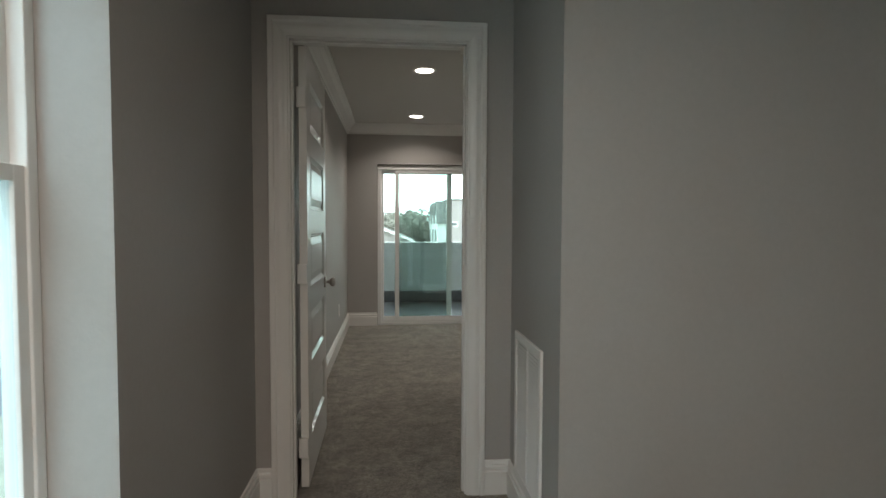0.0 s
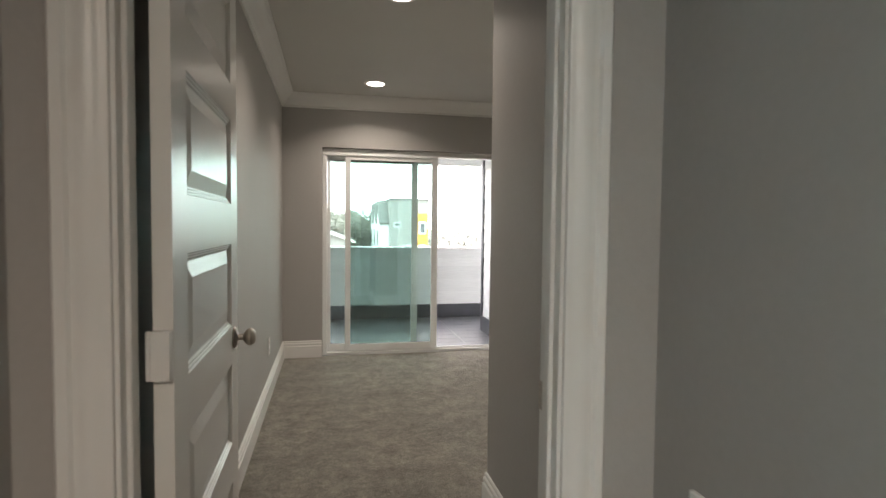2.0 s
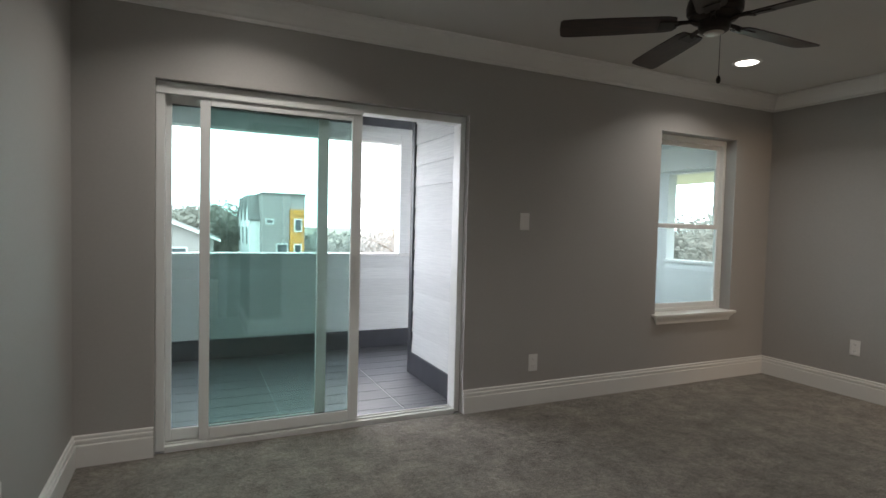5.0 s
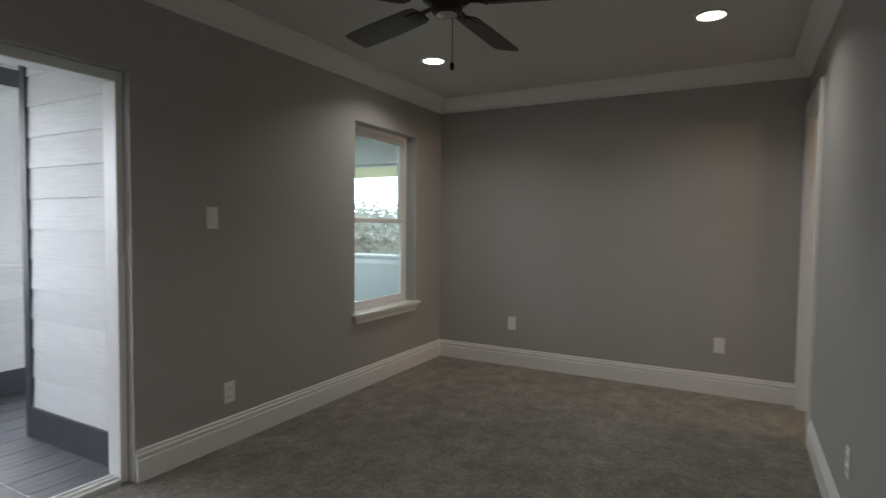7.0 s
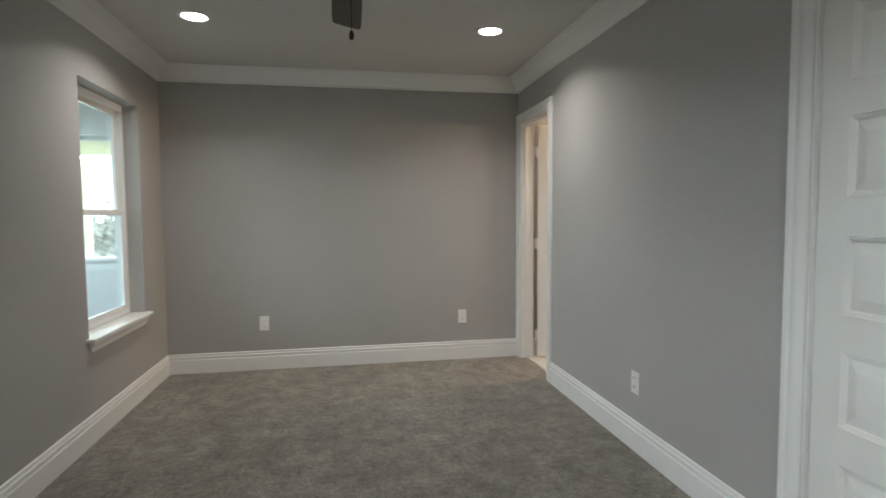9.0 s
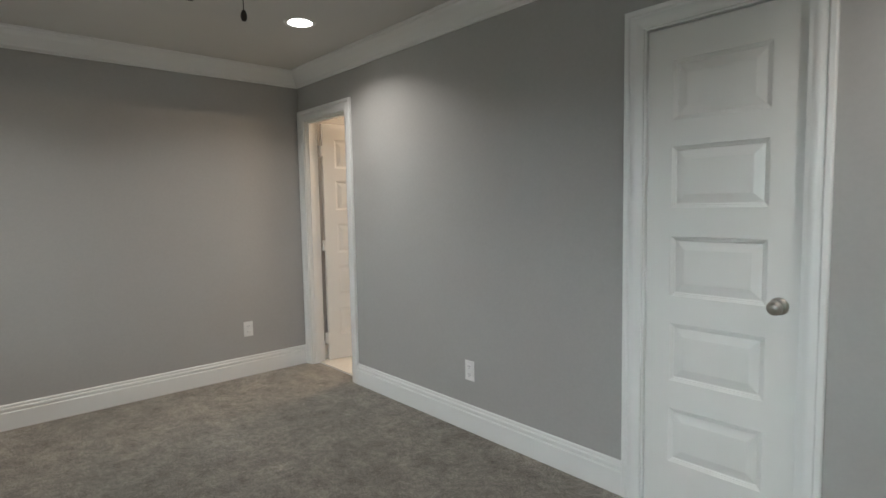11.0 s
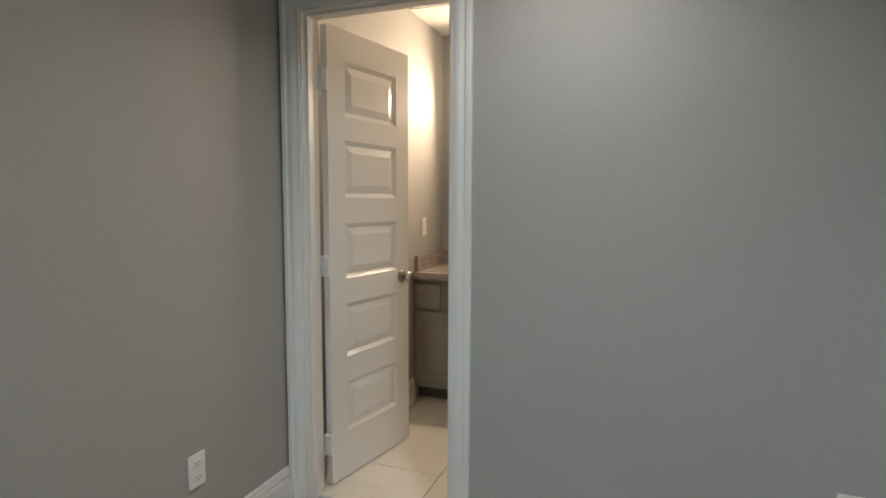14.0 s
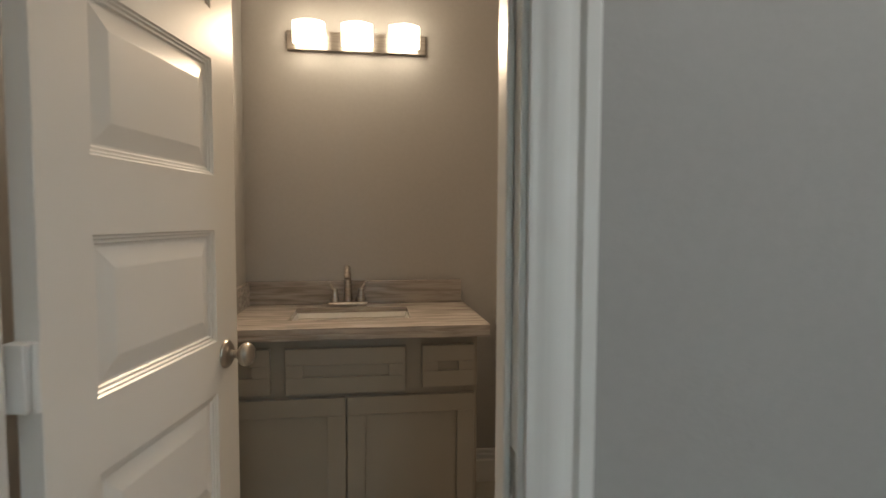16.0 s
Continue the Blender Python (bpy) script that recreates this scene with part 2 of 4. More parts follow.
def lathe(profile, segments=24, bm=None):
    """Turns (radius, z) points about z."""
    bm = bm or bmesh.new()
    rings = []
    for r, z in profile:
        if r < 1e-5:
            rings.append([bm.verts.new((0, 0, z))])
        else:
            rings.append([bm.verts.new((r * math.cos(a), r * math.sin(a), z)) for a in (2 * math.pi * k / segments for k in range(segments))])
    for a, b in zip(rings, rings[1:]):
        for k in range(segments):
            i, j = k, (k + 1) % segments
            quad = [a[i % len(a)], a[j % len(a)], b[j % len(b)], b[i % len(b)]]
            quad = list(dict.fromkeys(quad))
            if len(quad) > 2:
                bm.faces.new(quad)
    bmesh.ops.recalc_face_normals(bm, faces=bm.faces[:])
    return bm


def tube(points, radius, segments=10, bm=None):
    """A round bar along points; radius is a number or one for each point."""
    bm = bm or bmesh.new()
    pts = [Vector(p) for p in points]
    radii = radius if isinstance(radius, (list, tuple)) else [radius] * len(pts)
    rings = []
    for k, p in enumerate(pts):
        way = (pts[min(k + 1, len(pts) - 1)] - pts[max(k - 1, 0)]).normalized()
        side = way.cross(Vector((0, 0, 1)) if abs(way.z) < 0.9 else Vector((1, 0, 0))).normalized()
        up = side.cross(way)
        rings.append([bm.verts.new(p + radii[k] * (math.cos(a) * side + math.sin(a) * up)) for a in (2 * math.pi * i / segments for i in range(segments))])
    for a, b in zip(rings, rings[1:]):
        for i in range(segments):
            bm.faces.new((a[i], a[(i + 1) % segments], b[(i + 1) % segments], b[i]))
    bm.faces.new(rings[0][::-1])
    bm.faces.new(rings[-1])
    bmesh.ops.recalc_face_normals(bm, faces=bm.faces[:])
    return bm


def strip(rows, bm=None, caps=True):
    """Joins equal rows of points into a skin; each row is one cross-section."""
    bm = bm or bmesh.new()
    made = [[bm.verts.new(p) for p in row] for row in rows]
    for a, b in zip(made, made[1:]):
        for i in range(len(a)):
            j = (i + 1) % len(a)
            bm.faces.new((a[i], a[j], b[j], b[i]))
    if caps:
        bm.faces.new(made[0])
        bm.faces.new(made[-1][::-1])
    bmesh.ops.recalc_face_normals(bm, faces=bm.faces[:])
    return bm


def run_plan(path, profile):
    """Sweeps a (distance from wall, z) profile along a plan line, mitred; the room lies to the left of the line."""
    pts = [Vector(p).to_2d() for p in path]
    rows = []
    for k, p in enumerate(pts):
        ways = []
        if k:
            ways.append((pts[k] - pts[k - 1]).normalized())
        if k < len(pts) - 1:
            ways.append((pts[k + 1] - pts[k]).normalized())
        norms = [Vector((-w.y, w.x)) for w in ways]
        if len(norms) == 2:
            n = (norms[0] + norms[1]).normalized()
            n = n / max(n.dot(norms[0]), 0.2)
        else:
            n = norms[0]
        rows.append([(p.x + n.x * d, p.y + n.y * d, z) for d, z in profile])
    return strip(rows)


def wall(name, axis, p0, p1, a0, a1, z0, z1, holes=(), mat=None, label="", category="wall"):
    """A wall between planes p0 and p1 across axis ('x' or 'y'), from a0 to a1, with openings (a, a, z, z) through it."""
    us = sorted({a0, a1, *[h[0] for h in holes], *[h[1] for h in holes]})
    zs = sorted({z0, z1, *[min(max(h[2], z0), z1) for h in holes], *[min(max(h[3], z0), z1) for h in holes]})
    us = [u for u in us if a0 <= u <= a1]

    def solid(i, j):
        if not (0 <= i < len(us) - 1 and 0 <= j < len(zs) - 1):
            return False
        u, z = (us[i] + us[i + 1]) / 2, (zs[j] + zs[j + 1]) / 2
        return not any(h[0] < u < h[1] and h[2] < z < h[3] for h in holes)

    bm = bmesh.new()

    def at(p, u, z):
        return bm.verts.new((p, u, z) if axis == "x" else (u, p, z))

    for i in range(len(us) - 1):
        for j in range(len(zs) - 1):
            if not solid(i, j):
                continue
            ua, ub, za, zb = us[i], us[i + 1], zs[j], zs[j + 1]
            for p in (p0, p1):
                bm.faces.new([at(p, ua, za), at(p, ub, za), at(p, ub, zb), at(p, ua, zb)])
            for di, dj, q in ((-1, 0, ((ua, za), (ua, zb))), (1, 0, ((ub, za), (ub, zb))), (0, -1, ((ua, za), (ub, za))), (0, 1, ((ua, zb), (ub, zb)))):
                if not solid(i + di, j + dj):
                    (u, z), (v, w) = q
                    bm.faces.new([at(p0, u, z), at(p0, v, w), at(p1, v, w), at(p1, u, z)])
    bmesh.ops.remove_doubles(bm, verts=bm.verts[:], dist=1e-5)
    bmesh.ops.recalc_face_normals(bm, faces=bm.faces[:])
    return structure(name, bm, mat or PAINT, label, category)


# ---- shell ----
T = 0.14
ENTRY = (0.086, 0.876, -0.2, 2.055)        # x, x, z, z
BATHDOOR = (4.487, 5.132, -0.2, 2.055)
CLOSET = (1.540, 2.135, -0.2, 2.055)
SLIDER = (0.362, 2.186, -0.05, 1.98)
WINDOW = (3.895, 4.768, 0.590, 2.05)
# first window is in view; the other two are added for hall daylight
HALLWINS = [(0.895, 1.758, 0.535, 2.045), (-0.06, 0.803, 0.535, 2.045), (-1.015, -0.152, 0.535, 2.045)]    # y, y, z, z
TOP = CEIL + 0.02

wall("wall_west", "x", W - T, W, BED_Y - 0.0, N + 0.16, -0.1, TOP, label="painted greige bedroom wall beside the entry")
wall("wall_north", "y", N, N + 0.16, W, E, -0.1, TOP, [SLIDER, WINDOW], label="greige bedroom wall with sliding door and window")
wall("wall_east", "x", E, E + 0.12, S, N + 0.16, -0.1, TOP, label="plain greige bedroom end wall")
wall("wall_south", "y", BATH_N, S, NOOK_E, BATH_E + 0.12, -0.1, TOP, [BATHDOOR, CLOSET], label="greige bedroom wall with two doorways")
wall("wall_nook", "x", NOOK_E, NOOK_E + 0.1, BED_Y, BATH_N, -0.1, TOP, label="greige wall of the entry nook")
wall("wall_entry", "y", HALL_Y, BED_Y, HALL_W - T, NOOK_E + 0.1, -0.1, TOP, [ENTRY], label="greige wall with the bedroom entry doorway")
wall("wall_hall_west", "x", HALL_W - 0.215, HALL_W, -1.8, HALL_Y, -0.1, TOP, HALLWINS, label="greige hall wall with a deep window")
wall("wall_hall_east", "x", HALL_E, HALL_E + 0.12, HALL_TURN + 0.12, HALL_Y, -0.1, TOP, label="greige hall wall with a return air grille")
wall("wall_hall_turn", "y", HALL_TURN, HALL_TURN + 0.12, HALL_E, 3.2, -0.1, TOP, label="greige hall wall past the outer corner")
wall("wall_hall_far", "x", 3.2, 3.3, -1.8, HALL_TURN + 0.12, -0.1, TOP, label="plain greige hall end wall")
wall("wall_hall_back", "y", -1.9, -1.8, HALL_W - T, 3.3, -0.1, TOP, label="plain greige hall back wall")
wall("wall_bath_south", "y", BATH_S - 0.12, BATH_S, BATH_W - 0.12, BATH_E + 0.12, -0.1, TOP, label="warm lit greige bathroom wall")
wall("wall_bath_east", "x", BATH_E, BATH_E + 0.12, BATH_S, BATH_N, -0.1, TOP, label="greige bathroom side wall")
wall("wall_bath_west", "x", BATH_W - 0.12, BATH_W, BATH_S, BATH_N, -0.1, TOP, label="plain greige bathroom end wall")
wall("wall_closet_back", "y", 3.2, 3.3, NOOK_E + 0.1, BATH_W - 0.12, -0.1, TOP, label="plain greige closet back wall")
structure("floor", box(-0.2, 5.4, BED_Y - 0.06, N + 0.02, -0.1, 0.0), CARPET, "mottled beige cut-pile carpet", "carpet")
structure("floor_hall", box(-0.2, 3.3, -1.9, BED_Y - 0.06, -0.1, 0.0), CARPET, "mottled beige cut-pile hall carpet", "carpet")
structure("ceiling", box(-0.14, E + 0.12, BED_Y, N + 0.16, CEIL, CEIL + 0.1), CEILING, "flat off-white painted ceiling", "ceiling")
structure("ceiling_hall", box(-0.2, 3.3, -1.9, BED_Y - 0.01, CEIL, CEIL + 0.1), CEILING, "flat off-white hall ceiling", "ceiling")
structure("ceiling_bath", box(BATH_W - 0.12, BATH_E + 0.12, BATH_S - 0.12, BED_Y - 0.01, CEIL - 0.004, CEIL + 0.1), CEILING, "off-white bathroom ceiling", "ceiling")

# ---- trim ----
BASE = [(0, 0), (0.018, 0), (0.018, 0.106), (0.016, 0.110), (0.009, 0.112), (0.009, 0.118), (0.0145, 0.121), (0.0145, 0.133), (0.012, 0.137), (0.006, 0.139), (0.006, 0.144), (0.0095, 0.146), (0.0085, 0.154), (0.004, 0.159), (0, 0.159)]
COVE = [(0, CROWN), (0.012, CROWN), (0.014, CROWN + 0.018), (0.024, CROWN + 0.026), (0.036, CROWN + 0.045), (0.058, CROWN + 0.075),
        (0.082, CROWN + 0.095), (0.088, CROWN + 0.104), (0.102, CROWN + 0.108), (0.106, CEIL), (0, CEIL)]


def baseboard(path):
    structure("baseboard", run_plan(path, BASE), TRIM, "white stepped baseboard along the carpet", "baseboard")


CAS = 0.082
baseboard([(W, N), (W, BED_Y)])
baseboard([(SLIDER[0] - 0.004, N), (W, N)])
baseboard([(E, N), (SLIDER[1] + 0.004, N)])
baseboard([(E, S), (E, N)])
baseboard([(CLOSET[1] + CAS, S), (BATHDOOR[0] - CAS, S)])
baseboard([(NOOK_E, BED_Y), (NOOK_E, S), (CLOSET[0] - CAS, S)])
baseboard([(HALL_W, HALL_Y), (HALL_W, -1.8)])
baseboard([(ENTRY[0] - CAS, HALL_Y), (HALL_W, HALL_Y)])
baseboard([(3.2, HALL_TURN), (HALL_E, HALL_TURN), (HALL_E, HALL_Y), (ENTRY[1] + CAS, HALL_Y)])
baseboard([(BATH_W, BATH_S), (4.24, BATH_S)])
baseboard([(BATH_E, 3.0), (BATH_E, BATH_N)])
structure("crown_moulding", run_plan([(NOOK_E, BED_Y), (NOOK_E, S), (E, S), (E, N), (W, N), (W, BED_Y)], COVE), TRIM, "white painted crown moulding", "crown moulding")

CASING = [(0, 0), (0, 0.009), (0.006, 0.011), (0.018, 0.011), (0.024, 0.015), (0.044, 0.017), (0.050, 0.014), (0.056, 0.014), (0.062, 0.021), (0.078, 0.021), (CAS, 0.017), (CAS, 0)]


def door_frame(name, y_room, toward, hole, label, y_back, both=True, stop=None, strike=None):
    """Jamb lining and moulded casing round an opening in a wall across y. toward: +1 when the room lies at larger y."""
    x0, x1, _, z1 = hole
    top = tagged(new(name), label, "door frame", kind="structure")
    sides = [(y_room, toward)] + ([(y_back, -toward)] if both else [])
    for y, s in sides:
        def prof(pts):
            return [[(px, y + s * v, pz) for (px, pz), v in row] for row in pts]
        left, head, right = [], [], []
        for a in range(2):
            left.append([((x0 - u, 0.0 if a == 0 else z1 + u), v) for u, v in CASING])
            right.append([((x1 + u, 0.0 if a == 0 else z1 + u), v) for u, v in CASING])
            head.append([((x0 - u if a == 0 else x1 + u, z1 + u), v) for u, v in CASING])
        part("casing_leg", strip(prof(left)), TRIM, top, smooth=True)
        part("casing_head", strip(prof(head)), TRIM, top, smooth=True)
        part("casing_leg", strip(prof(right)), TRIM, top, smooth=True)
    ya, yb = min(y_room, y_back) + 0.001, max(y_room, y_back) - 0.001
    part("jamb", box(x0 - 0.004, x0 + 0.008, ya, yb, 0, z1 + 0.004), TRIM, top)
    part("jamb", box(x1 - 0.008, x1 + 0.004, ya, yb, 0, z1 + 0.004), TRIM, top)
    part("jamb_head", box(x0 + 0.008, x1 - 0.008, ya, yb, z1 - 0.008, z1 + 0.004), TRIM, top)
    if strike is not None:
        x = x1 - 0.0092 if strike > 0 else x0 + 0.0082
        part("strike_plate", box(x, x + 0.001, (ya + yb) / 2 + 0.022, (ya + yb) / 2 + 0.048, 0.875, 0.935), NICKEL, top, "small nickel strike plate")
    if stop is not None:
        part("door_stop", box(x0 + 0.008, x0 + 0.018, stop - 0.017, stop + 0.017, 0, z1 - 0.008, 0.003), TRIM, top)
        part("door_stop", box(x1 - 0.018, x1 - 0.008, stop - 0.017, stop + 0.017, 0, z1 - 0.008, 0.003), TRIM, top)
        part("door_stop", box(x0 + 0.018, x1 - 0.018, stop - 0.017, stop + 0.017, z1 - 0.018, z1 - 0.008, 0.003), TRIM, top)
    return top


door_frame("door_frame_entry", HALL_Y, -1, ENTRY, "white moulded casing round the entry doorway", BED_Y, stop=2.99, strike=1)
door_frame("door_frame_bath", S, 1, BATHDOOR, "white moulded casing round the bathroom doorway", BATH_N, False, stop=4.21, strike=-1)
door_frame("door_frame_closet", S, 1, CLOSET, "white moulded casing round the closet door", BATH_N, stop=4.185)

# ---- doors ----
PANELS = [(0.215, 0.450), (0.570, 0.815), (0.932, 1.181), (1.300, 1.551), (1.657, 1.897)]
RINGS = [(0.0, 0.0), (0.003, 0.0035), (0.006, 0.0036), (0.009, 0.007), (0.013, 0.0072), (0.016, 0.011), (0.020, 0.0112), (0.052, 0.0035), (0.055, 0.003)]


def panel_mesh(x0, x1, z0, z1, y, s):
    """One raised panel sunk in a face at y; s is the face's outward sign."""
    bm = bmesh.new()
    loops = []
    for inset, depth in RINGS:
        loops.append([bm.verts.new(p) for p in ((x0 + inset, y - s * depth, z0 + inset), (x1 - inset, y - s * depth, z0 + inset), (x1 - inset, y - s * depth, z1 - inset), (x0 + inset, y - s * depth, z1 - inset))])
    for a, b in zip(loops, loops[1:]):
        for i in range(4):
            bm.faces.new((a[i], a[(i + 1) % 4], b[(i + 1) % 4], b[i]))
    bm.faces.new(loops[-1])
    bm.normal_update()
    top = list(bm.faces)[-1]
    if top.normal.y * s < 0:
        bmesh.ops.reverse_faces(bm, faces=bm.faces[:])
    return bm


def leaf_mesh(width, height, thick, stile):
    """Stiles, rails and edges of a leaf; x from the hinge, y across the thickness, with panel openings left out."""
    bm = bmesh.new()
    xs = [0, stile, width - stile, width]
    zs = [0.0] + [z for p in PANELS for z in p] + [height]
    for y in (0, thick):
        for i in range(3):
            for j in range(len(zs) - 1):
                if i == 1 and j % 2 == 1:
                    continue
                bm.faces.new([bm.verts.new(p) for p in ((xs[i], y, zs[j]), (xs[i + 1], y, zs[j]), (xs[i + 1], y, zs[j + 1]), (xs[i], y, zs[j + 1]))])
    for a, b in (((0, 0), (0, height)), ((0, height), (width, height)), ((width, height), (width, 0)), ((width, 0), (0, 0))):
        bm.faces.new([bm.verts.new(p) for p in ((a[0], 0, a[1]), (b[0], 0, b[1]), (b[0], thick, b[1]), (a[0], thick, a[1]))])
    bmesh.ops.remove_doubles(bm, verts=bm.verts[:], dist=1e-5)
    bmesh.ops.recalc_face_normals(bm, faces=bm.faces[:])
    return bm


KNOB = [(0, 0.066), (0.012, 0.065), (0.021, 0.061), (0.0265, 0.053), (0.0275, 0.047), (0.025, 0.040), (0.018, 0.033), (0.011, 0.029), (0.0095, 0.022), (0.010, 0.014), (0.013, 0.012)]
ROSE = [(0.013, 0.012), (0.022, 0.0115), (0.029, 0.008), (0.0325, 0.004), (0.033, 0.0), (0, 0.0)]


def door(name, width, m, label, knob_z, hinge_label=True, hinge_side=1):
    """A five-panel leaf hung at m: x runs from the hinge along the leaf, y across it, z up."""
    thick, height, backset, stile = 0.035, 2.03, 0.078 if width > 0.65 else 0.062, 0.112 if width > 0.65 else 0.105
    top = thing(name, label, "door", m)
    leaf = part("leaf", leaf_mesh(width, height, thick, stile), DOORPAINT, top)
    for z0, z1 in PANELS:
        for y, s in ((0, -1), (thick, 1)):
            part("panel", panel_mesh(stile, width - stile, z0, z1, y, s), DOORPAINT, top)
    for y, s in ((0, -1), (thick, 1)):
        turn = pose(width - backset, y, knob_z - 0.012, 90 if s < 0 else -90, 0, 0)
        rose = part("rose", lathe(ROSE), NICKEL, top, "brushed nickel rose", turn, True)
        knob = part("knob", lathe(KNOB), NICKEL, top, "brushed nickel round knob", turn, True)
    part("latch_plate", box(width - 0.001, width + 0.0015, 0.006, thick - 0.006, knob_z - 0.04, knob_z + 0.016), NICKEL, top)
    for z in (0.19, 1.0, 1.80):
        hinge = part("hinge", box(-0.024, -0.0005, 0.002 if hinge_side < 0 else thick - 0.034, 0.034 if hinge_side < 0 else thick - 0.002, z - 0.045, z + 0.045, 0.001, 1), TRIM, top, "painted hinge leaf")
        hy = -0.004 if hinge_side < 0 else thick + 0.004
        part("knuckle", tube([(-0.012, hy, z - 0.045), (-0.012, hy, z + 0.045)], 0.0055), TRIM, hinge)
    return top


door("entry_door", 0.765, pose(0.150, 3.050, 0.016, 0, 0, 90.7), "open white five-panel door with a nickel knob", 0.902, hinge_side=1)
bath_turn = math.degrees(math.atan2(3.507 - 4.095, 4.973 - 5.085))
door("bathroom_door", 0.598, pose(5.099, 4.110, 0.015, 0, 0, bath_turn), "half-open white five-panel door to the bathroom", 0.905, hinge_side=-1)
door("closet_door", 0.573, pose(2.124, S - 0.018, 0.012, 0, 0, 180), "closed white five-panel closet door with nickel knob", 0.950, hinge_side=-1)

# ---- sliding door ----


def slider():
    x0, x1, _, z1 = SLIDER
    ya, yb = N + 0.05, N + 0.155
    top = thing("sliding_door", "white vinyl sliding glass door standing half open", "sliding door", pose(0, 0, 0))
    g = 0.001
    part("frame_side", box(x0 + g, x0 + 0.045, ya, yb, 0.0, z1 - g, 0.004), VINYL, top)
    part("frame_side", box(x1 - 0.038, x1 - g, ya, yb, 0.0, z1 - g, 0.004), VINYL, top)
    part("frame_head", box(x0 + 0.045, x1 - 0.038, ya, yb, z1 - 0.05, z1 - g, 0.004), VINYL, top)
    part("frame_head", box(x0 + 0.002, 1.482, ya - 0.008, ya + 0.002, z1 - 0.066, z1 - 0.004, 0.003), VINYL, top)
    part("sill_track", box(x0 + 0.045, x1 - 0.038, ya, yb, -0.02, 0.022, 0.003), VINYL, top)
    for y in (ya + 0.028, ya + 0.072):
        part("track_rail", box(x0 + 0.045, x1 - 0.038, y - 0.003, y + 0.003, 0.022, 0.032), VINYL, top)

    def sash(name, a, b, y, stile_l, stile_r):
        s = part(name, box(a, a + stile_l, y, y + 0.034, 0.033, z1 - 0.052, 0.003), VINYL, top)
        part("stile", box(b - stile_r, b, y, y + 0.034, 0.033, z1 - 0.052, 0.003), VINYL, s)
        part("rail", box(a + stile_l, b - stile_r, y, y + 0.034, 0.033, 0.095, 0.003), VINYL, s)
        part("rail", box(a + stile_l, b - stile_r, y, y + 0.034, z1 - 0.105, z1 - 0.052, 0.003), VINYL, s)
        part("gasket", box(a + stile_l - 0.001, b - stile_r + 0.001, y + 0.012, y + 0.022, 0.093, 0.098), GASKET, s)
        part("gasket", box(a + stile_l - 0.001, b - stile_r + 0.001, y + 0.012, y + 0.022, z1 - 0.110, z1 - 0.104), GASKET, s)
        pane = part("pane", box(a + stile_l - 0.004, b - stile_r + 0.004, y + 0.013, y + 0.021, 0.09, z1 - 0.1), GLASS, s, "green tinted glass pane")
        pane.visible_shadow = False
        return s

    moving = sash("sliding_panel", 0.575, 1.482, ya + 0.010, 0.052, 0.062)
    sash("fixed_panel", x0 + 0.046, 1.288, ya + 0.056, 0.03, 0.062)
    part("pull_handle", box(1.411, 1.427, ya - 0.018, ya + 0.010, 0.90, 1.08, 0.004), VINYL, moving, "white pull handle")
    part("pull_handle", box(1.427, 1.445, ya - 0.006, ya + 0.010, 0.92, 1.06, 0.003), VINYL, moving, "white pull handle")


slider()

# ---- windows ----


def window(name, label, m, width, z0, z1, rail, thick=0.16, sill=True, glass=None):
    """Single-hung window; x along the wall, y outward, the room at y < 0."""
    top = tagged(new(name), label, "window", kind="structure")
    top.matrix_basis = m
    f, ya, yb = 0.034, thick - 0.062, thick + 0.004
    part("window_frame", box(0.001, f, ya, yb, z0, z1 - 0.001, 0.003), VINYL, top)
    part("window_frame", box(width - f, width - 0.001, ya, yb, z0, z1 - 0.001, 0.003), VINYL, top)
    part("window_frame", box(f, width - f, ya, yb, z1 - 0.045, z1 - 0.001, 0.003), VINYL, top)
    part("window_frame", box(f, width - f, ya, yb, z0, z0 + 0.028, 0.003), VINYL, top)
    for nm, a, b, y in (("lower_sash", z0 + 0.028, rail + 0.018, ya + 0.006), ("upper_sash", rail - 0.016, z1 - 0.045, ya + 0.034)):
        s = part(nm, box(f, f + 0.034, y, y + 0.026, a, b, 0.002), VINYL, top)
        part("sash_stile", box(width - f - 0.034, width - f, y, y + 0.026, a, b, 0.002), VINYL, s)
        part("sash_rail", box(f + 0.034, width - f - 0.034, y, y + 0.026, a, a + 0.038, 0.002), VINYL, s)
        part("sash_rail", box(f + 0.034, width - f - 0.034, y, y + 0.026, b - 0.034, b, 0.002), VINYL, s)
        pane = part("pane", box(f + 0.03, width - f - 0.03, y + 0.010, y + 0.016, a + 0.034, b - 0.03), glass or CLEAR, s, "clear window pane")
        pane.visible_shadow = glass is not None
    if sill:
        part("window_sill", box(-0.035, width + 0.035, -0.045, ya, z0 - 0.022, z0 + 0.0005, 0.006, 3), TRIM, top, "white painted stool")
        rows = [[(x + s * u, -v, z) for u, v, z in ((0, 0.0, z0 - 0.022), (0, 0.032, z0 - 0.022), (0, 0.030, z0 - 0.034), (0.012, 0.021, z0 - 0.047), (0.022, 0.013, z0 - 0.062), (0.030, 0.012, z0 - 0.082), (0.030, 0, z0 - 0.082))] for x, s in ((-0.012, 1), (width + 0.012, -1))]
        part("apron", strip(rows), TRIM, top, "moulded white apron")
    return top


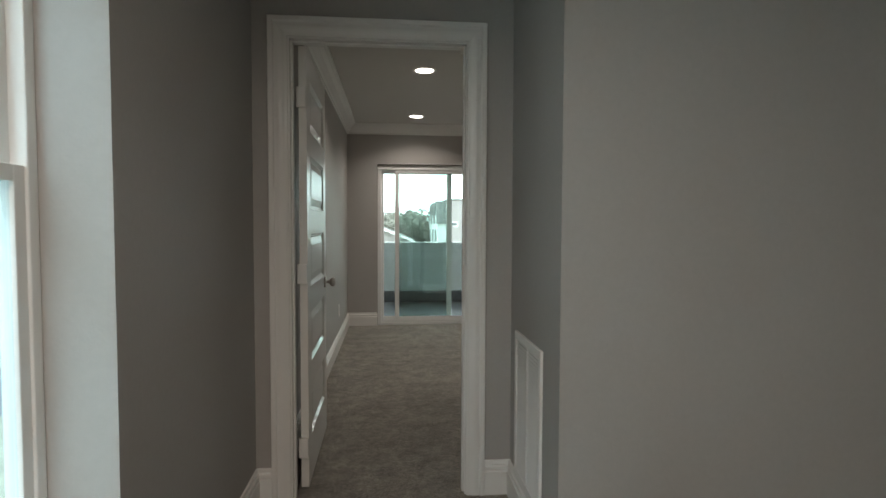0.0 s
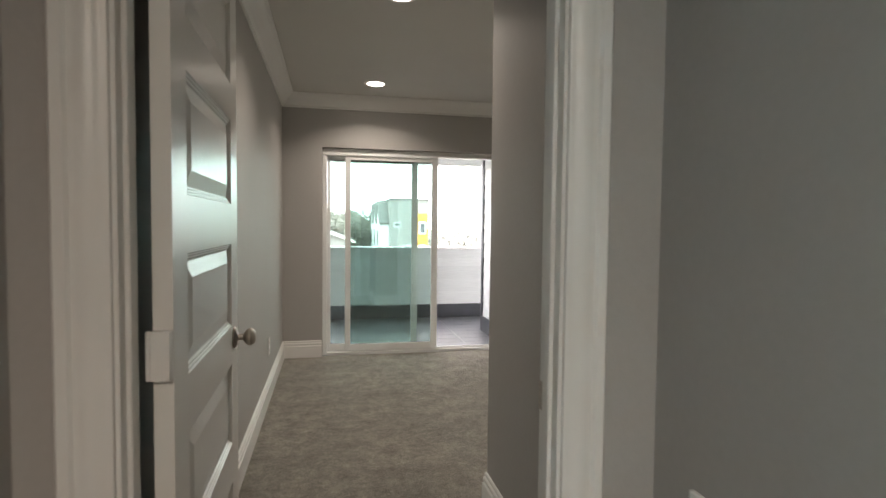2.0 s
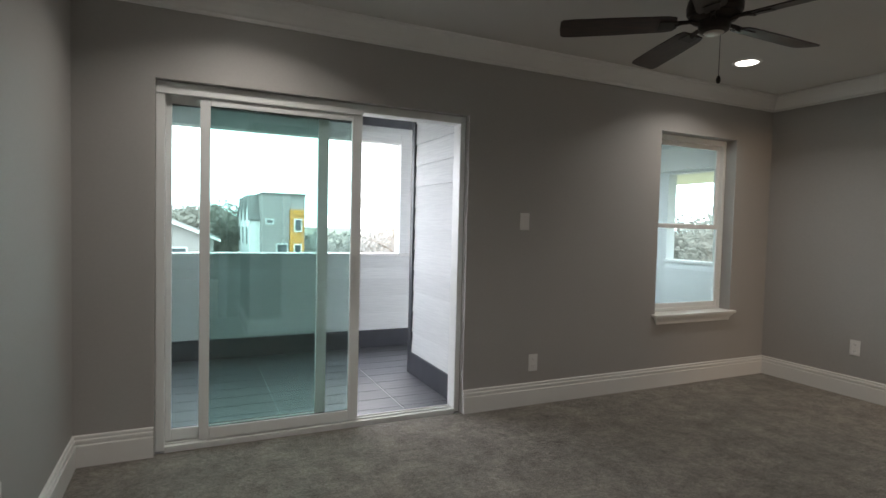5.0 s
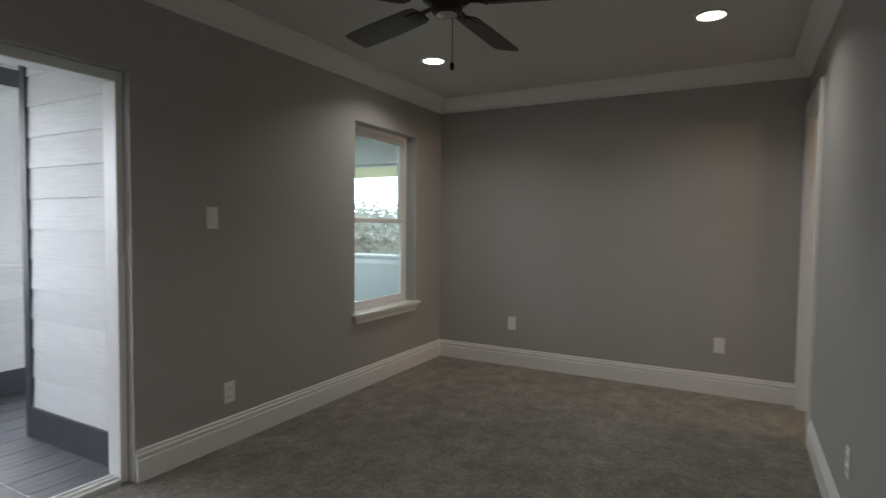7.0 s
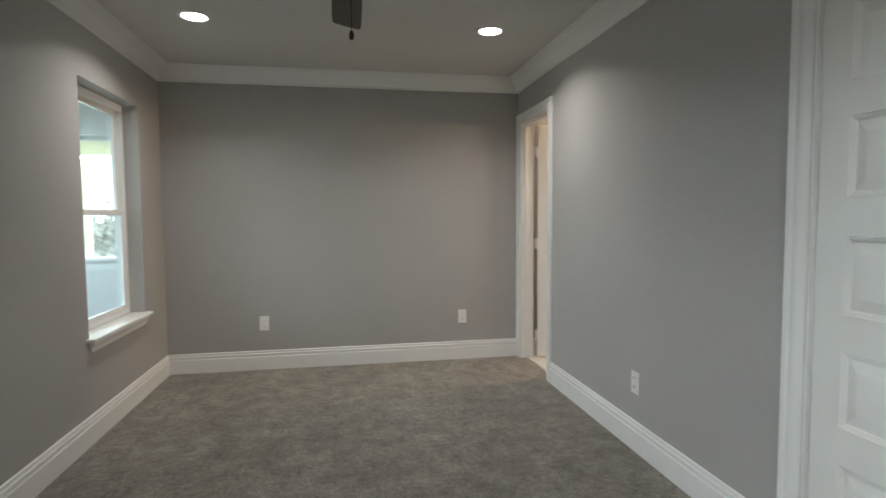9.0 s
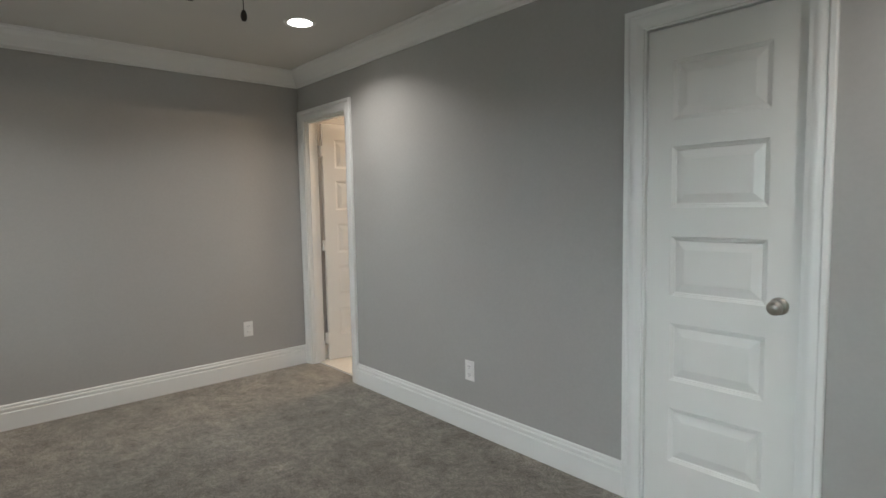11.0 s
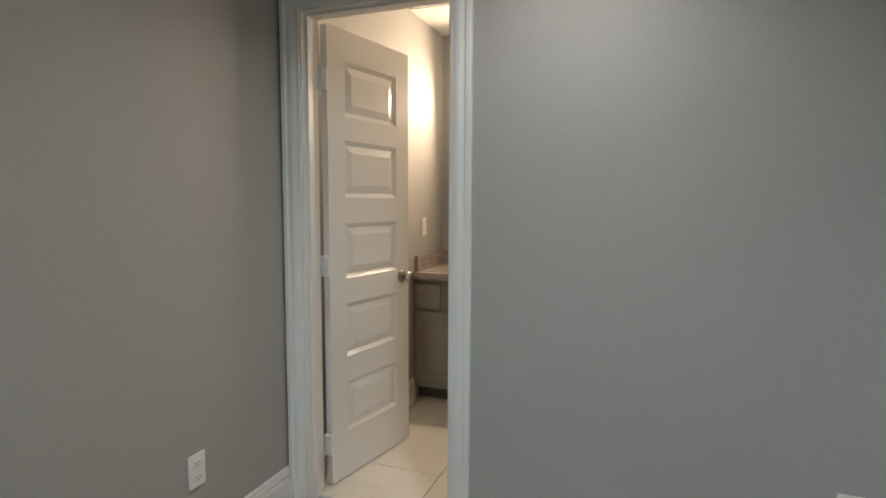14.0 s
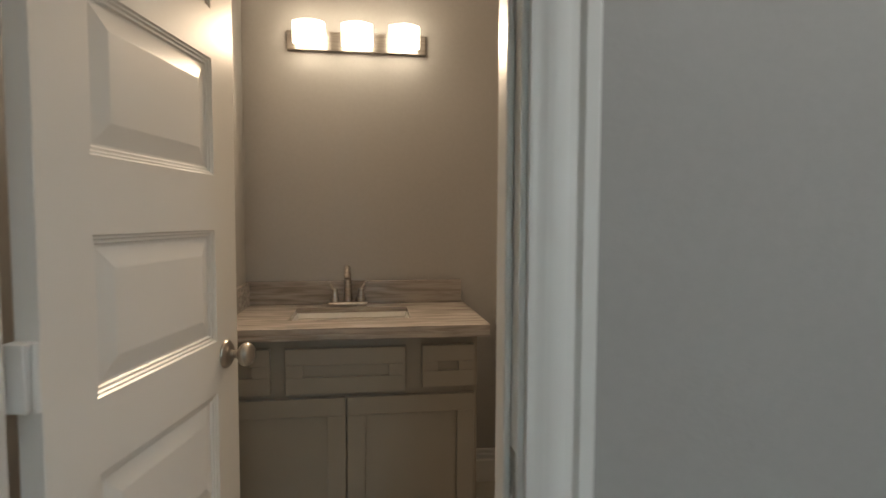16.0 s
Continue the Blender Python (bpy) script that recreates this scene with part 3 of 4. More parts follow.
window("window_1", "white vinyl single-hung window with moulded sill", pose(WINDOW[0], N, 0), WINDOW[1] - WINDOW[0], WINDOW[2], WINDOW[3], 1.30)
# window_3 and window_4 are unseen, added to let in more daylight
for k, (ya, yb, za, zb) in enumerate(HALLWINS):
    window("window_%d" % (k + 2), "white vinyl hall window in a deep reveal", pose(HALL_W, ya, 0, 0, 0, 90), yb - ya, za, zb, 1.345, 0.212, glass=HALLGLASS)

# ---- recessed lights ----


def can(x, y):
    top = thing("recessed_light", "lit round recessed ceiling light with white ring", "ceiling light", pose(x, y, CEIL), "recessed bedroom lights")
    part("trim_ring", lathe([(0.070, -0.001), (0.074, -0.006), (0.086, -0.008), (0.093, -0.005), (0.095, 0.0)], 32), PLASTIC, top, "white ring", smooth=True)
    part("lens", lathe([(0, -0.0035), (0.071, -0.0035), (0.071, 0.0)], 32), CAN_GLOW, top, "glowing lens")


# the hall fixture is added to go with its unseen lamp
for cx, cy in CANS + ADDED_HALL_CANS:
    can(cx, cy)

# ---- wall plates ----


def outlet(name, m, label, kind):
    """A plate on a wall: x across, y out of the wall, z up from its middle."""
    top = thing(name, label, kind, m, "wall plates")
    part("plate", box(-0.037, 0.037, 0, 0.0055, -0.060, 0.060, 0.003, 2), PLASTIC, top)
    if kind == "outlet":
        for z in (-0.024, 0.024):
            face = part("socket", box(-0.0165, 0.0165, 0.005, 0.0085, z - 0.0145, z + 0.0145, 0.004, 2), PLASTIC, top)
            # black tabs on the face stand for the shaded socket holes
            for x, h in ((-0.0065, 0.005), (0.0065, 0.004)):
                part("slot", box(x - 0.001, x + 0.001, 0.0075, 0.0088, z - h + 0.002, z + h + 0.002), SLOT_SHADE, face)
            part("slot", box(-0.002, 0.002, 0.0075, 0.0088, z - 0.010, z - 0.006), SLOT_SHADE, face)
        part("screw", lathe([(0, 0.0068), (0.0026, 0.0066), (0.0032, 0.0055)], 10), PLASTIC, top, "", pose(0, 0, 0, -90, 0, 0))
    else:
        part("rocker", box(-0.0165, 0.0165, 0.005, 0.009, -0.034, 0.034, 0.002, 1), PLASTIC, top)
        part("rocker_edge", box(-0.0165, 0.0165, 0.0085, 0.0105, 0.004, 0.033, 0.001, 1), PLASTIC, top)
    return top


outlet("outlet", pose(2.742, N, 0.300, 0, 0, 180), "white duplex outlet plate low on the wall", "outlet")
outlet("outlet", pose(E, 6.447, 0.386, 0, 0, 90), "white duplex outlet plate above the baseboard", "outlet")
outlet("outlet", pose(E, 4.766, 0.378, 0, 0, 90), "white duplex outlet plate above the baseboard", "outlet")
outlet("outlet", pose(3.206, S, 0.366, 0, 0, 0), "white duplex outlet plate above the baseboard", "outlet")
outlet("outlet", pose(W, 6.04, 0.37, 0, 0, -90), "white duplex outlet plate near the sliding door", "outlet")
outlet("light_switch", pose(2.636, N, 1.298, 0, 0, 180), "white rocker switch plate beside the sliding door", "switch")
outlet("light_switch", pose(BATH_E, 2.82, 1.130, 0, 0, 90), "white plate above the bathroom counter", "switch")

# ---- return air grille ----


def grille():
    y0, y1, z0, z1 = 2.415, 2.822, 0.165, 0.787
    top = thing("return_grille", "white louvred return air grille on the hall wall", "air grille", pose(HALL_E, 0, 0))
    b = 0.032
    # flat black sheet gives the duct's shade between the louvres
    part("backing", box(-0.0022, -0.0005, y0 + b, y1 - b, z0 + b, z1 - b), SLOT_SHADE, top, "black sheet for the shade behind the louvres")
    part("frame_bar", box(-0.012, -0.0005, y0, y1, z1 - b, z1, 0.003), PLASTIC, top)
    part("frame_bar", box(-0.012, -0.0005, y0, y1, z0, z0 + b, 0.003), PLASTIC, top)
    part("frame_bar", box(-0.012, -0.0005, y0, y0 + b, z0 + b, z1 - b, 0.003), PLASTIC, top)
    part("frame_bar", box(-0.012, -0.0005, y1 - b, y1, z0 + b, z1 - b, 0.003), PLASTIC, top)
    mid = (y0 + y1) / 2
    part("frame_bar", box(-0.010, -0.0025, mid - 0.006, mid + 0.006, z0 + b, z1 - b, 0.002), PLASTIC, top)
    bm = bmesh.new()
    h = 0.0028
    for a, c in ((y0 + b, mid - 0.006), (mid + 0.006, y1 - b)):
        pts = [(-0.010, a, -h), (-0.003, a, h), (-0.002, a, h), (-0.009, a, -h)]
        strip([pts, [(x, c, z) for x, _, z in pts]], bm)
    slat = mesh_of(bm, "slat", PLASTIC)
    n = 38
    for k in range(n):
        ob = new("slat", slat)
        ob.parent = top
        ob.location = (0, 0, z0 + b + (k + 0.5) * (z1 - z0 - 2 * b) / n)


grille()

# ---- ceiling fan ----


def fan():
    top = thing("ceiling_fan", "dark bronze ceiling fan with five walnut blades", "ceiling fan", pose(2.65, 5.75, 0, 0, 0, FAN_TURN))
    part("canopy", lathe([(0, CEIL - 0.001), (0.072, CEIL - 0.001), (0.074, CEIL - 0.02), (0.06, CEIL - 0.045), (0.03, CEIL - 0.06), (0.016, CEIL - 0.063), (0, CEIL - 0.063)]), BRONZE, top, smooth=True)
    part("downrod", lathe([(0.014, CEIL - 0.06), (0.014, 2.34), (0.03, 2.335), (0.034, 2.32)], 16), BRONZE, top, smooth=True)
    part("motor_housing", lathe([(0, 2.325), (0.045, 2.325), (0.085, 2.312), (0.112, 2.29), (0.118, 2.262), (0.116, 2.235), (0.105, 2.222), (0.108, 2.214), (0.095, 2.202), (0.07, 2.196), (0.066, 2.175), (0.062, 2.155), (0.048, 2.146), (0, 2.145)], 36), BRONZE, top, smooth=True)
    part("switch_cap", lathe([(0, 2.141), (0.035, 2.1415), (0.044, 2.1465), (0.044, 2.150)], 24), NICKEL, top, "pale metal switch cap", smooth=True)
    part("pull_chain", tube([(0.028, -0.012, 2.146), (0.028, -0.012, 1.955)], 0.0016, 6), BRONZE, top, "thin pull chain")
    part("chain_fob", lathe([(0, 1.960), (0.005, 1.957), (0.0095, 1.945), (0.010, 1.935), (0.006, 1.925), (0, 1.923)], 14), BRONZE, top, m=Matrix.Translation((0.028, -0.012, 0)), smooth=True)
    for k in range(5):
        turn = pose(0, 0, 2.19, 0, 0, 72 * k)
        arm = part("blade_arm", tube([(0.06, 0, 0.0), (0.10, 0, 0.008), (0.14, 0, 0.006), (0.17, 0, 0.0)], [0.012, 0.009, 0.010, 0.014], 8), BRONZE, top, m=turn)
        plate = box(0.155, 0.235, -0.028, 0.028, -0.006, -0.001, 0.002, 1)
        for v in plate.verts:
            v.co.y *= 1.0 + 3.0 * (v.co.x - 0.155)
        part("blade_plate", plate, BRONZE, arm, m=pose(0, 0, 0, 12, 0, 0))
        bm = bmesh.new()
        outline = [(0.165, -0.050), (0.20, -0.060), (0.40, -0.067), (0.62, -0.070), (0.66, -0.066), (0.672, -0.055), (0.676, 0.0), (0.672, 0.055), (0.66, 0.066), (0.62, 0.070), (0.40, 0.067), (0.20, 0.060), (0.165, 0.050), (0.158, 0.02), (0.158, -0.02)]
        strip([[(x, y, 0.0) for x, y in outline], [(x, y, 0.006) for x, y in outline]], bm)
        part("blade", bm, BLADE, top, "dark walnut blade", turn @ pose(0, 0, 0, 12, 0, 0))


FAN_TURN = 0.0
fan()

# ---- bathroom ----
structure("floor_bath", box(BATH_W, BATH_E, BATH_S, BATH_N + 0.055, -0.09, 0.003), GROUT, "tiled bathroom floor with pale grout", "floor")


def vanity():
    x0, x1, yf = 4.283, BATH_E - 0.004, 2.985
    top = thing("vanity_cabinet", "taupe painted bathroom vanity with shaker doors", "vanity", pose(0, 0, 0))
    part("carcass", box(x0, x1, BATH_S + 0.002, yf - 0.02, 0.10, 0.809), CABINET, top)
    part("face_frame", box(x0, x1, yf - 0.0195, yf - 0.004, 0.10, 0.809, 0.001, 1), CABINET, top)
    part("toe_kick", box(x0 + 0.01, x1, BATH_S + 0.002, yf - 0.075, 0.0035, 0.10), TOE_SHADE, top, "recessed toe kick with its shade in the colour")

    def front(name, a, b, c, d, rail):
        f = part(name, box(a, b, yf - 0.004, yf + 0.006, c, d), CABINET, top)
        t = yf + 0.018
        part("rail", box(a, b, yf + 0.006, t, c, c + rail, 0.0015, 1), CABINET, f)
        part("rail", box(a, b, yf + 0.006, t, d - rail, d, 0.0015, 1), CABINET, f)
        part("stile", box(a, a + rail, yf + 0.006, t, c + rail, d - rail, 0.0015, 1), CABINET, f)
        part("stile", box(b - rail, b, yf + 0.006, t, c + rail, d - rail, 0.0015, 1), CABINET, f)

    front("drawer_front", 4.543, 4.954, 0.616, 0.775, 0.058)
    front("drawer_front", 4.297, 4.484, 0.626, 0.775, 0.058)
    front("drawer_front", 5.004, 5.18, 0.62, 0.775, 0.058)
    front("cabinet_door", 4.297, 4.746, 0.14, 0.600, 0.062)
    front("cabinet_door", 4.751, 5.18, 0.14, 0.600, 0.062)


vanity()


def countertop():
    x0, x1, y0, y1, z0, z1 = 4.246, BATH_E - 0.003, BATH_S + 0.002, 3.028, 0.809, 0.850
    sx0, sx1, sy0, sy1 = 4.512, 4.962, 2.60, 2.87
    top = thing("countertop", "veined brown granite vanity top with backsplash", "countertop", pose(0, 0, 0))
    bm = bmesh.new()
    for a, b, c, d in ((x0, sx0, y0, y1), (sx1, x1, y0, y1), (sx0, sx1, y0, sy0), (sx0, sx1, sy1, y1)):
        box(a, b, c, d, z1 - 0.02, z1, bm=bm)
    bmesh.ops.remove_doubles(bm, verts=bm.verts[:], dist=1e-5)
    part("slab", bm, STONE, top)
    part("front_edge", box(x0, x1, y1 - 0.03, y1 + 0.001, z0, z1 - 0.0205, 0.002, 1), STONE, top)
    part("side_edge", box(x0 - 0.001, x0 + 0.03, y0, y1 - 0.0305, z0, z1 - 0.0205, 0.002, 1), STONE, top)
    part("backsplash", box(x0 + 0.012, x1, y0, y0 + 0.022, z1, z1 + 0.100, 0.002, 1), STONE, top)
    part("side_splash", box(x1 - 0.02, x1, y0 + 0.023, y1 - 0.06, z1, z1 + 0.100, 0.002, 1), STONE, top)
    basin = thing("sink", "white rectangular undermount sink in the counter", "sink", pose(0, 0, 0))
    rows = []
    for inset, z in ((0.001, z1 - 0.021), (0.016, z0 - 0.03), (0.05, z0 - 0.085), (0.08, z0 - 0.118), (0.11, z0 - 0.128)):
        rows.append([(sx0 + inset, sy0 + inset, z), (sx1 - inset, sy0 + inset, z), (sx1 - inset, sy1 - inset, z), (sx0 + inset, sy1 - inset, z)])
    outer = [[(sx0 - 0.012, sy0 - 0.012, z), (sx1 + 0.012, sy0 - 0.012, z), (sx1 + 0.012, sy1 + 0.012, z), (sx0 - 0.012, sy1 + 0.012, z)] for z in (z0 - 0.145, z1 - 0.021)]
    bm = strip(outer + rows)
    part("bowl", bm, PORCELAIN, basin)
    part("drain", lathe([(0, z0 - 0.129), (0.02, z0 - 0.129), (0.024, z0 - 0.132)], 16), NICKEL, basin, m=Matrix.Translation(((sx0 + sx1) / 2, (sy0 + sy1) / 2, 0)))


countertop()


def faucet():
    top = thing("faucet", "brushed nickel two-handle faucet behind the sink", "faucet", pose(4.757, 2.545, 0.850))
    part("base_plate", box(-0.082, 0.082, -0.027, 0.027, 0, 0.016, 0.007, 3), NICKEL, top, smooth=True)
    part("spout", tube([(0, -0.004, 0.014), (0, -0.004, 0.10), (0, 0.004, 0.135), (0, 0.022, 0.158), (0, 0.05, 0.165), (0, 0.08, 0.152), (0, 0.094, 0.126)], [0.018, 0.0145, 0.0135, 0.013, 0.0125, 0.012, 0.0115], 16), NICKEL, top, smooth=True)
    for x in (-0.055, 0.055):
        h = part("handle", lathe([(0.021, 0.014), (0.017, 0.03), (0.0125, 0.05), (0.013, 0.066), (0.010, 0.074), (0, 0.077)], 18), NICKEL, top, m=Matrix.Translation((x, 0, 0)), smooth=True)
        s = 1 if x > 0 else -1
        part("lever", tube([(0, 0, 0.068), (s * 0.012, 0.004, 0.082), (s * 0.022, 0.006, 0.102)], [0.0085, 0.0075, 0.005], 10), NICKEL, h, smooth=True)


faucet()


SHADE_WATTS = 8.2


def vanity_light():
    zc, yw = 1.985, BATH_S
    top = thing("vanity_light", "three-shade vanity light with lit opal glass", "wall light", pose(0, 0, 0))
    part("back_plate", box(4.418, 5.005, yw + 0.001, yw + 0.022, zc - 0.054, zc + 0.026, 0.003), NICKEL, top, "brushed nickel bar")
    for a, b in ((4.452, 4.580), (4.648, 4.776), (4.845, 4.973)):
        arm = part("socket_arm", box((a + b) / 2 - 0.02, (a + b) / 2 + 0.02, yw + 0.022, yw + 0.06, zc - 0.02, zc + 0.02, 0.004), NICKEL, top)
        rows = []
        n = 10
        for z, k in ((zc - 0.042, 0.9), (zc - 0.037, 0.98), (zc - 0.026, 1.0), (zc + 0.026, 1.0), (zc + 0.037, 0.98), (zc + 0.042, 0.9)):
            row = []
            for i in range(n + 1):
                u = i / n
                x = (a + b) / 2 + (u - 0.5) * (b - a) * (0.97 + 0.03 * k)
                row.append((x, yw + 0.062 + k * (0.03 + 0.035 * math.sin(math.pi * u)), z))
            row += [(b, yw + 0.06, z), (a, yw + 0.06, z)]
            rows.append(row)
        bulb = bpy.data.lights.new("shade_light", "AREA")
        bulb.shape, bulb.size, bulb.size_y, bulb.energy, bulb.color = "RECTANGLE", b - a, 0.11, SHADE_WATTS, (1.0, 0.72, 0.47)
        new("shade_light", bulb).matrix_world = look(((a + b) / 2, yw + 0.135, zc), ((a + b) / 2, yw + 2, zc - 0.2))
        part("shade", strip(rows), SHADE, top, "glowing curved opal shade", smooth=True)


vanity_light()


def toilet():
    top = thing("toilet", "white porcelain toilet beside the vanity", "toilet", pose(3.885, BATH_S, 0))
    part("tank", box(-0.20, 0.20, 0.012, 0.20, 0.38, 0.735, 0.02, 3), PORCELAIN, top, smooth=True)
    part("tank_lid", box(-0.212, 0.212, 0.006, 0.212, 0.736, 0.77, 0.010, 3), PORCELAIN, top, smooth=True)
    rows = []
    for z, sx, sy, cy in ((0.004, 0.11, 0.20, 0.36), (0.05, 0.10, 0.19, 0.36), (0.18, 0.10, 0.20, 0.38), (0.30, 0.15, 0.24, 0.42), (0.38, 0.18, 0.27, 0.44), (0.40, 0.182, 0.272, 0.44)):
        rows.append([(sx * math.cos(a), cy + sy * math.sin(a), z) for a in (2 * math.pi * k / 24 for k in range(24))])
    part("bowl", strip(rows), PORCELAIN, top, smooth=True)
    rows = [[(k * 0.185 * math.cos(a), 0.45 + k * 0.265 * math.sin(a), z) for a in (2 * math.pi * i / 24 for i in range(24))] for k, z in ((1, 0.401), (1.02, 0.412), (0.98, 0.43), (0.9, 0.436))]
    part("seat_lid", strip(rows), PLASTIC, top, smooth=True)


toilet()

# ---- balcony ----
structure("floor_balcony", box(-1.6, BALC_E + 0.12, N + 0.16, RAIL_Y + 0.14, -0.22, DECK - 0.0025), GROUT, "slate tiled balcony floor with pale grout", "floor")
structure("ceiling_balcony", box(-1.6, BALC_E + 0.12, N + 0.16, RAIL_Y + 0.14, 2.42, 2.5), WHITEFAR, "white balcony soffit", "ceiling")
CAP = 0.926
# second opening is out of view, added and widened to light the end wall
rail_holes = [(-1.35, 2.525, CAP, 2.10), (2.75, 5.13, CAP, 2.10)]
wall("wall_balcony_front", "y", RAIL_Y + 0.012, RAIL_Y + 0.13, -1.6, BALC_E + 0.12, DECK - 0.006, 2.42, rail_holes, SIDING, "white balcony parapet wall with wide openings", "parapet")
end_hole = [(7.45, 8.36, CAP + 0.03, 1.875)]
wall("wall_balcony_end", "x", BALC_E, BALC_E + 0.12, N + 0.16, RAIL_Y + 0.012, DECK - 0.006, 2.42, end_hole, SIDING, "white balcony end wall with an opening", "parapet")
wall("wall_balcony_west", "x", -1.6, -1.48, N + 0.16, RAIL_Y + 0.012, DECK - 0.006, 2.42, (), SIDING, "white balcony end wall", "parapet")
wall("wall_balcony_house", "y", N + 0.162, N + 0.18, -1.48, W - 0.14, DECK - 0.006, 2.42, (), SIDING, "white siding beside the sliding door", "wall")
wall("wall_balcony_closet", "x", SIDE_X + 0.012, SIDE_X + 0.12, N + 0.161, SIDE_Y, DECK - 0.006, 2.42, (), SIDING, "white wood-grain siding wall on the balcony", "wall")
wall("wall_balcony_closet_front", "y", SIDE_Y - 0.11, SIDE_Y - 0.012, SIDE_X + 0.12, 3.55, DECK - 0.006, 2.42, (), SIDING, "white siding face of the balcony closet", "wall")
wall("wall_balcony_closet_east", "x", 3.45, 3.55, N + 0.161, SIDE_Y - 0.11, DECK - 0.006, 2.42, (), SIDING, "white siding side of the balcony closet", "wall")


def trim_board(name, b, mat, label):
    structure(name, b, mat, label, "trim board")


trim_board("parapet_cap", box(-1.48, BALC_E - 0.001, RAIL_Y - 0.03, RAIL_Y + 0.16, CAP, CAP + 0.028, 0.004), WHITEFAR, "white parapet cap board")
trim_board("parapet_fascia", box(-1.48, BALC_E - 0.001, RAIL_Y - 0.012, RAIL_Y + 0.011, CAP - 0.12, CAP - 0.001, 0.003), SIDING, "white trim board under the cap")
trim_board("opening_trim", box(2.525, 2.645, RAIL_Y - 0.012, RAIL_Y + 0.011, CAP + 0.029, 2.20, 0.003), SIDING, "white trim board beside the opening")
trim_board("opening_trim", box(-1.48, 2.524, RAIL_Y - 0.012, RAIL_Y + 0.011, 2.101, 2.20, 0.003), SIDING, "white trim board over the opening")
trim_board("opening_trim", box(BALC_E - 0.075, BALC_E - 0.0165, N + 0.165, RAIL_Y - 0.017, 1.90, 2.14, 0.004), WHITEFAR, "white header board over the end opening")
trim_board("header_band", box(-1.48, BALC_E - 0.001, RAIL_Y - 0.016, RAIL_Y + 0.011, 2.26, 2.385, 0.003), CHARCOAL, "charcoal band under the soffit")
trim_board("base_band", box(-1.48, BALC_E - 0.001, RAIL_Y - 0.014, RAIL_Y + 0.011, DECK, 0.155, 0.003), CHARCOAL, "charcoal base board along the parapet")
trim_board("corner_board", box(SIDE_X - 0.014, SIDE_X + 0.10, SIDE_Y - 0.011, SIDE_Y + 0.008, DECK, 2.419, 0.003), CHARCOAL, "charcoal corner board on the siding")
trim_board("corner_board", box(SIDE_X - 0.014, SIDE_X + 0.0115, SIDE_Y - 0.055, SIDE_Y - 0.012, DECK, 2.419, 0.003), CHARCOAL, "charcoal corner board on the siding")
trim_board("base_band", box(SIDE_X - 0.014, SIDE_X + 0.0115, N + 0.162, SIDE_Y - 0.056, DECK, 0.155, 0.003), CHARCOAL, "charcoal base board along the siding")
structure("eave_soffit", box(BALC_E + 0.121, 6.5, 6.6, 10.2, 1.885, 2.0, 0.004), CREAM, "cream soffit of the eave outside the balcony", "soffit")
trim_board("porch_post", box(6.94, 7.06, 8.475, 8.595, GROUND, 1.884, 0.004), CREAM, "cream square porch post")
trim_board("parapet_cap", box(BALC_E - 0.03, BALC_E + 0.15, N + 0.165, 8.36, CAP + 0.001, CAP + 0.029, 0.004), WHITEFAR, "white parapet cap board")


def lap_boards(parent, axis, face, a0, a1, z0, z1, exposure, sign, mat):
    """Lapped boards on a wall face; each is its own piece."""
    n = int(math.ceil((z1 - z0) / exposure - 1e-6))
    for k in range(n):
        b, c = z0 + k * exposure, min(z0 + (k + 1) * exposure + 0.006, z1)
        pts = [(face, b), (face + sign * 0.0145, b), (face + sign * 0.005, c), (face, c)]
        if axis == "x":
            rows = [[(p, a, z) for p, z in pts] for a in (a0, a1)]
        else:
            rows = [[(a, p, z) for p, z in pts] for a in (a0, a1)]
        part("siding_board", strip(rows), mat, parent)


root = bpy.data.objects
lap_boards(root["wall_balcony_closet"], "x", SIDE_X + 0.012, N + 0.165, SIDE_Y - 0.056, 0.156, 2.418, 0.178, -1, SIDING)
lap_boards(root["wall_balcony_front"], "y", RAIL_Y + 0.012, -1.478, BALC_E - 0.002, 0.156, CAP - 0.121, 0.178, -1, SIDING)
lap_boards(root["wall_balcony_end"], "x", BALC_E, N + 0.165, 8.36, DECK, CAP - 0.02, 0.178, -1, SIDING)

# ---- outside ----
structure("ground", box(-900, 900, -900, 900, GROUND - 1, GROUND), GRASS, "dull winter grass", "ground")
structure("road", box(-200, 200, 22, 29, GROUND, GROUND + 0.02), ASPHALT, "grey asphalt street", "road")


def far_window(parent, x0, x1, z0, z1, y, depth=0.05, axis="y", frame=0.09):
    def bx(a, b, c, d, e, f):
        return box(a, b, e, f, c, d) if axis == "y" else box(e, f, a, b, c, d)
    w = part("window", bx(x0, x1, z0, z1, y - depth, y + 0.02), WHITEFAR, parent, "white framed window")
    part("pane", bx(x0 + frame, x1 - frame, z0 + frame, z1 - frame, y - depth - 0.02, y - depth - 0.002), WINDARK, w)


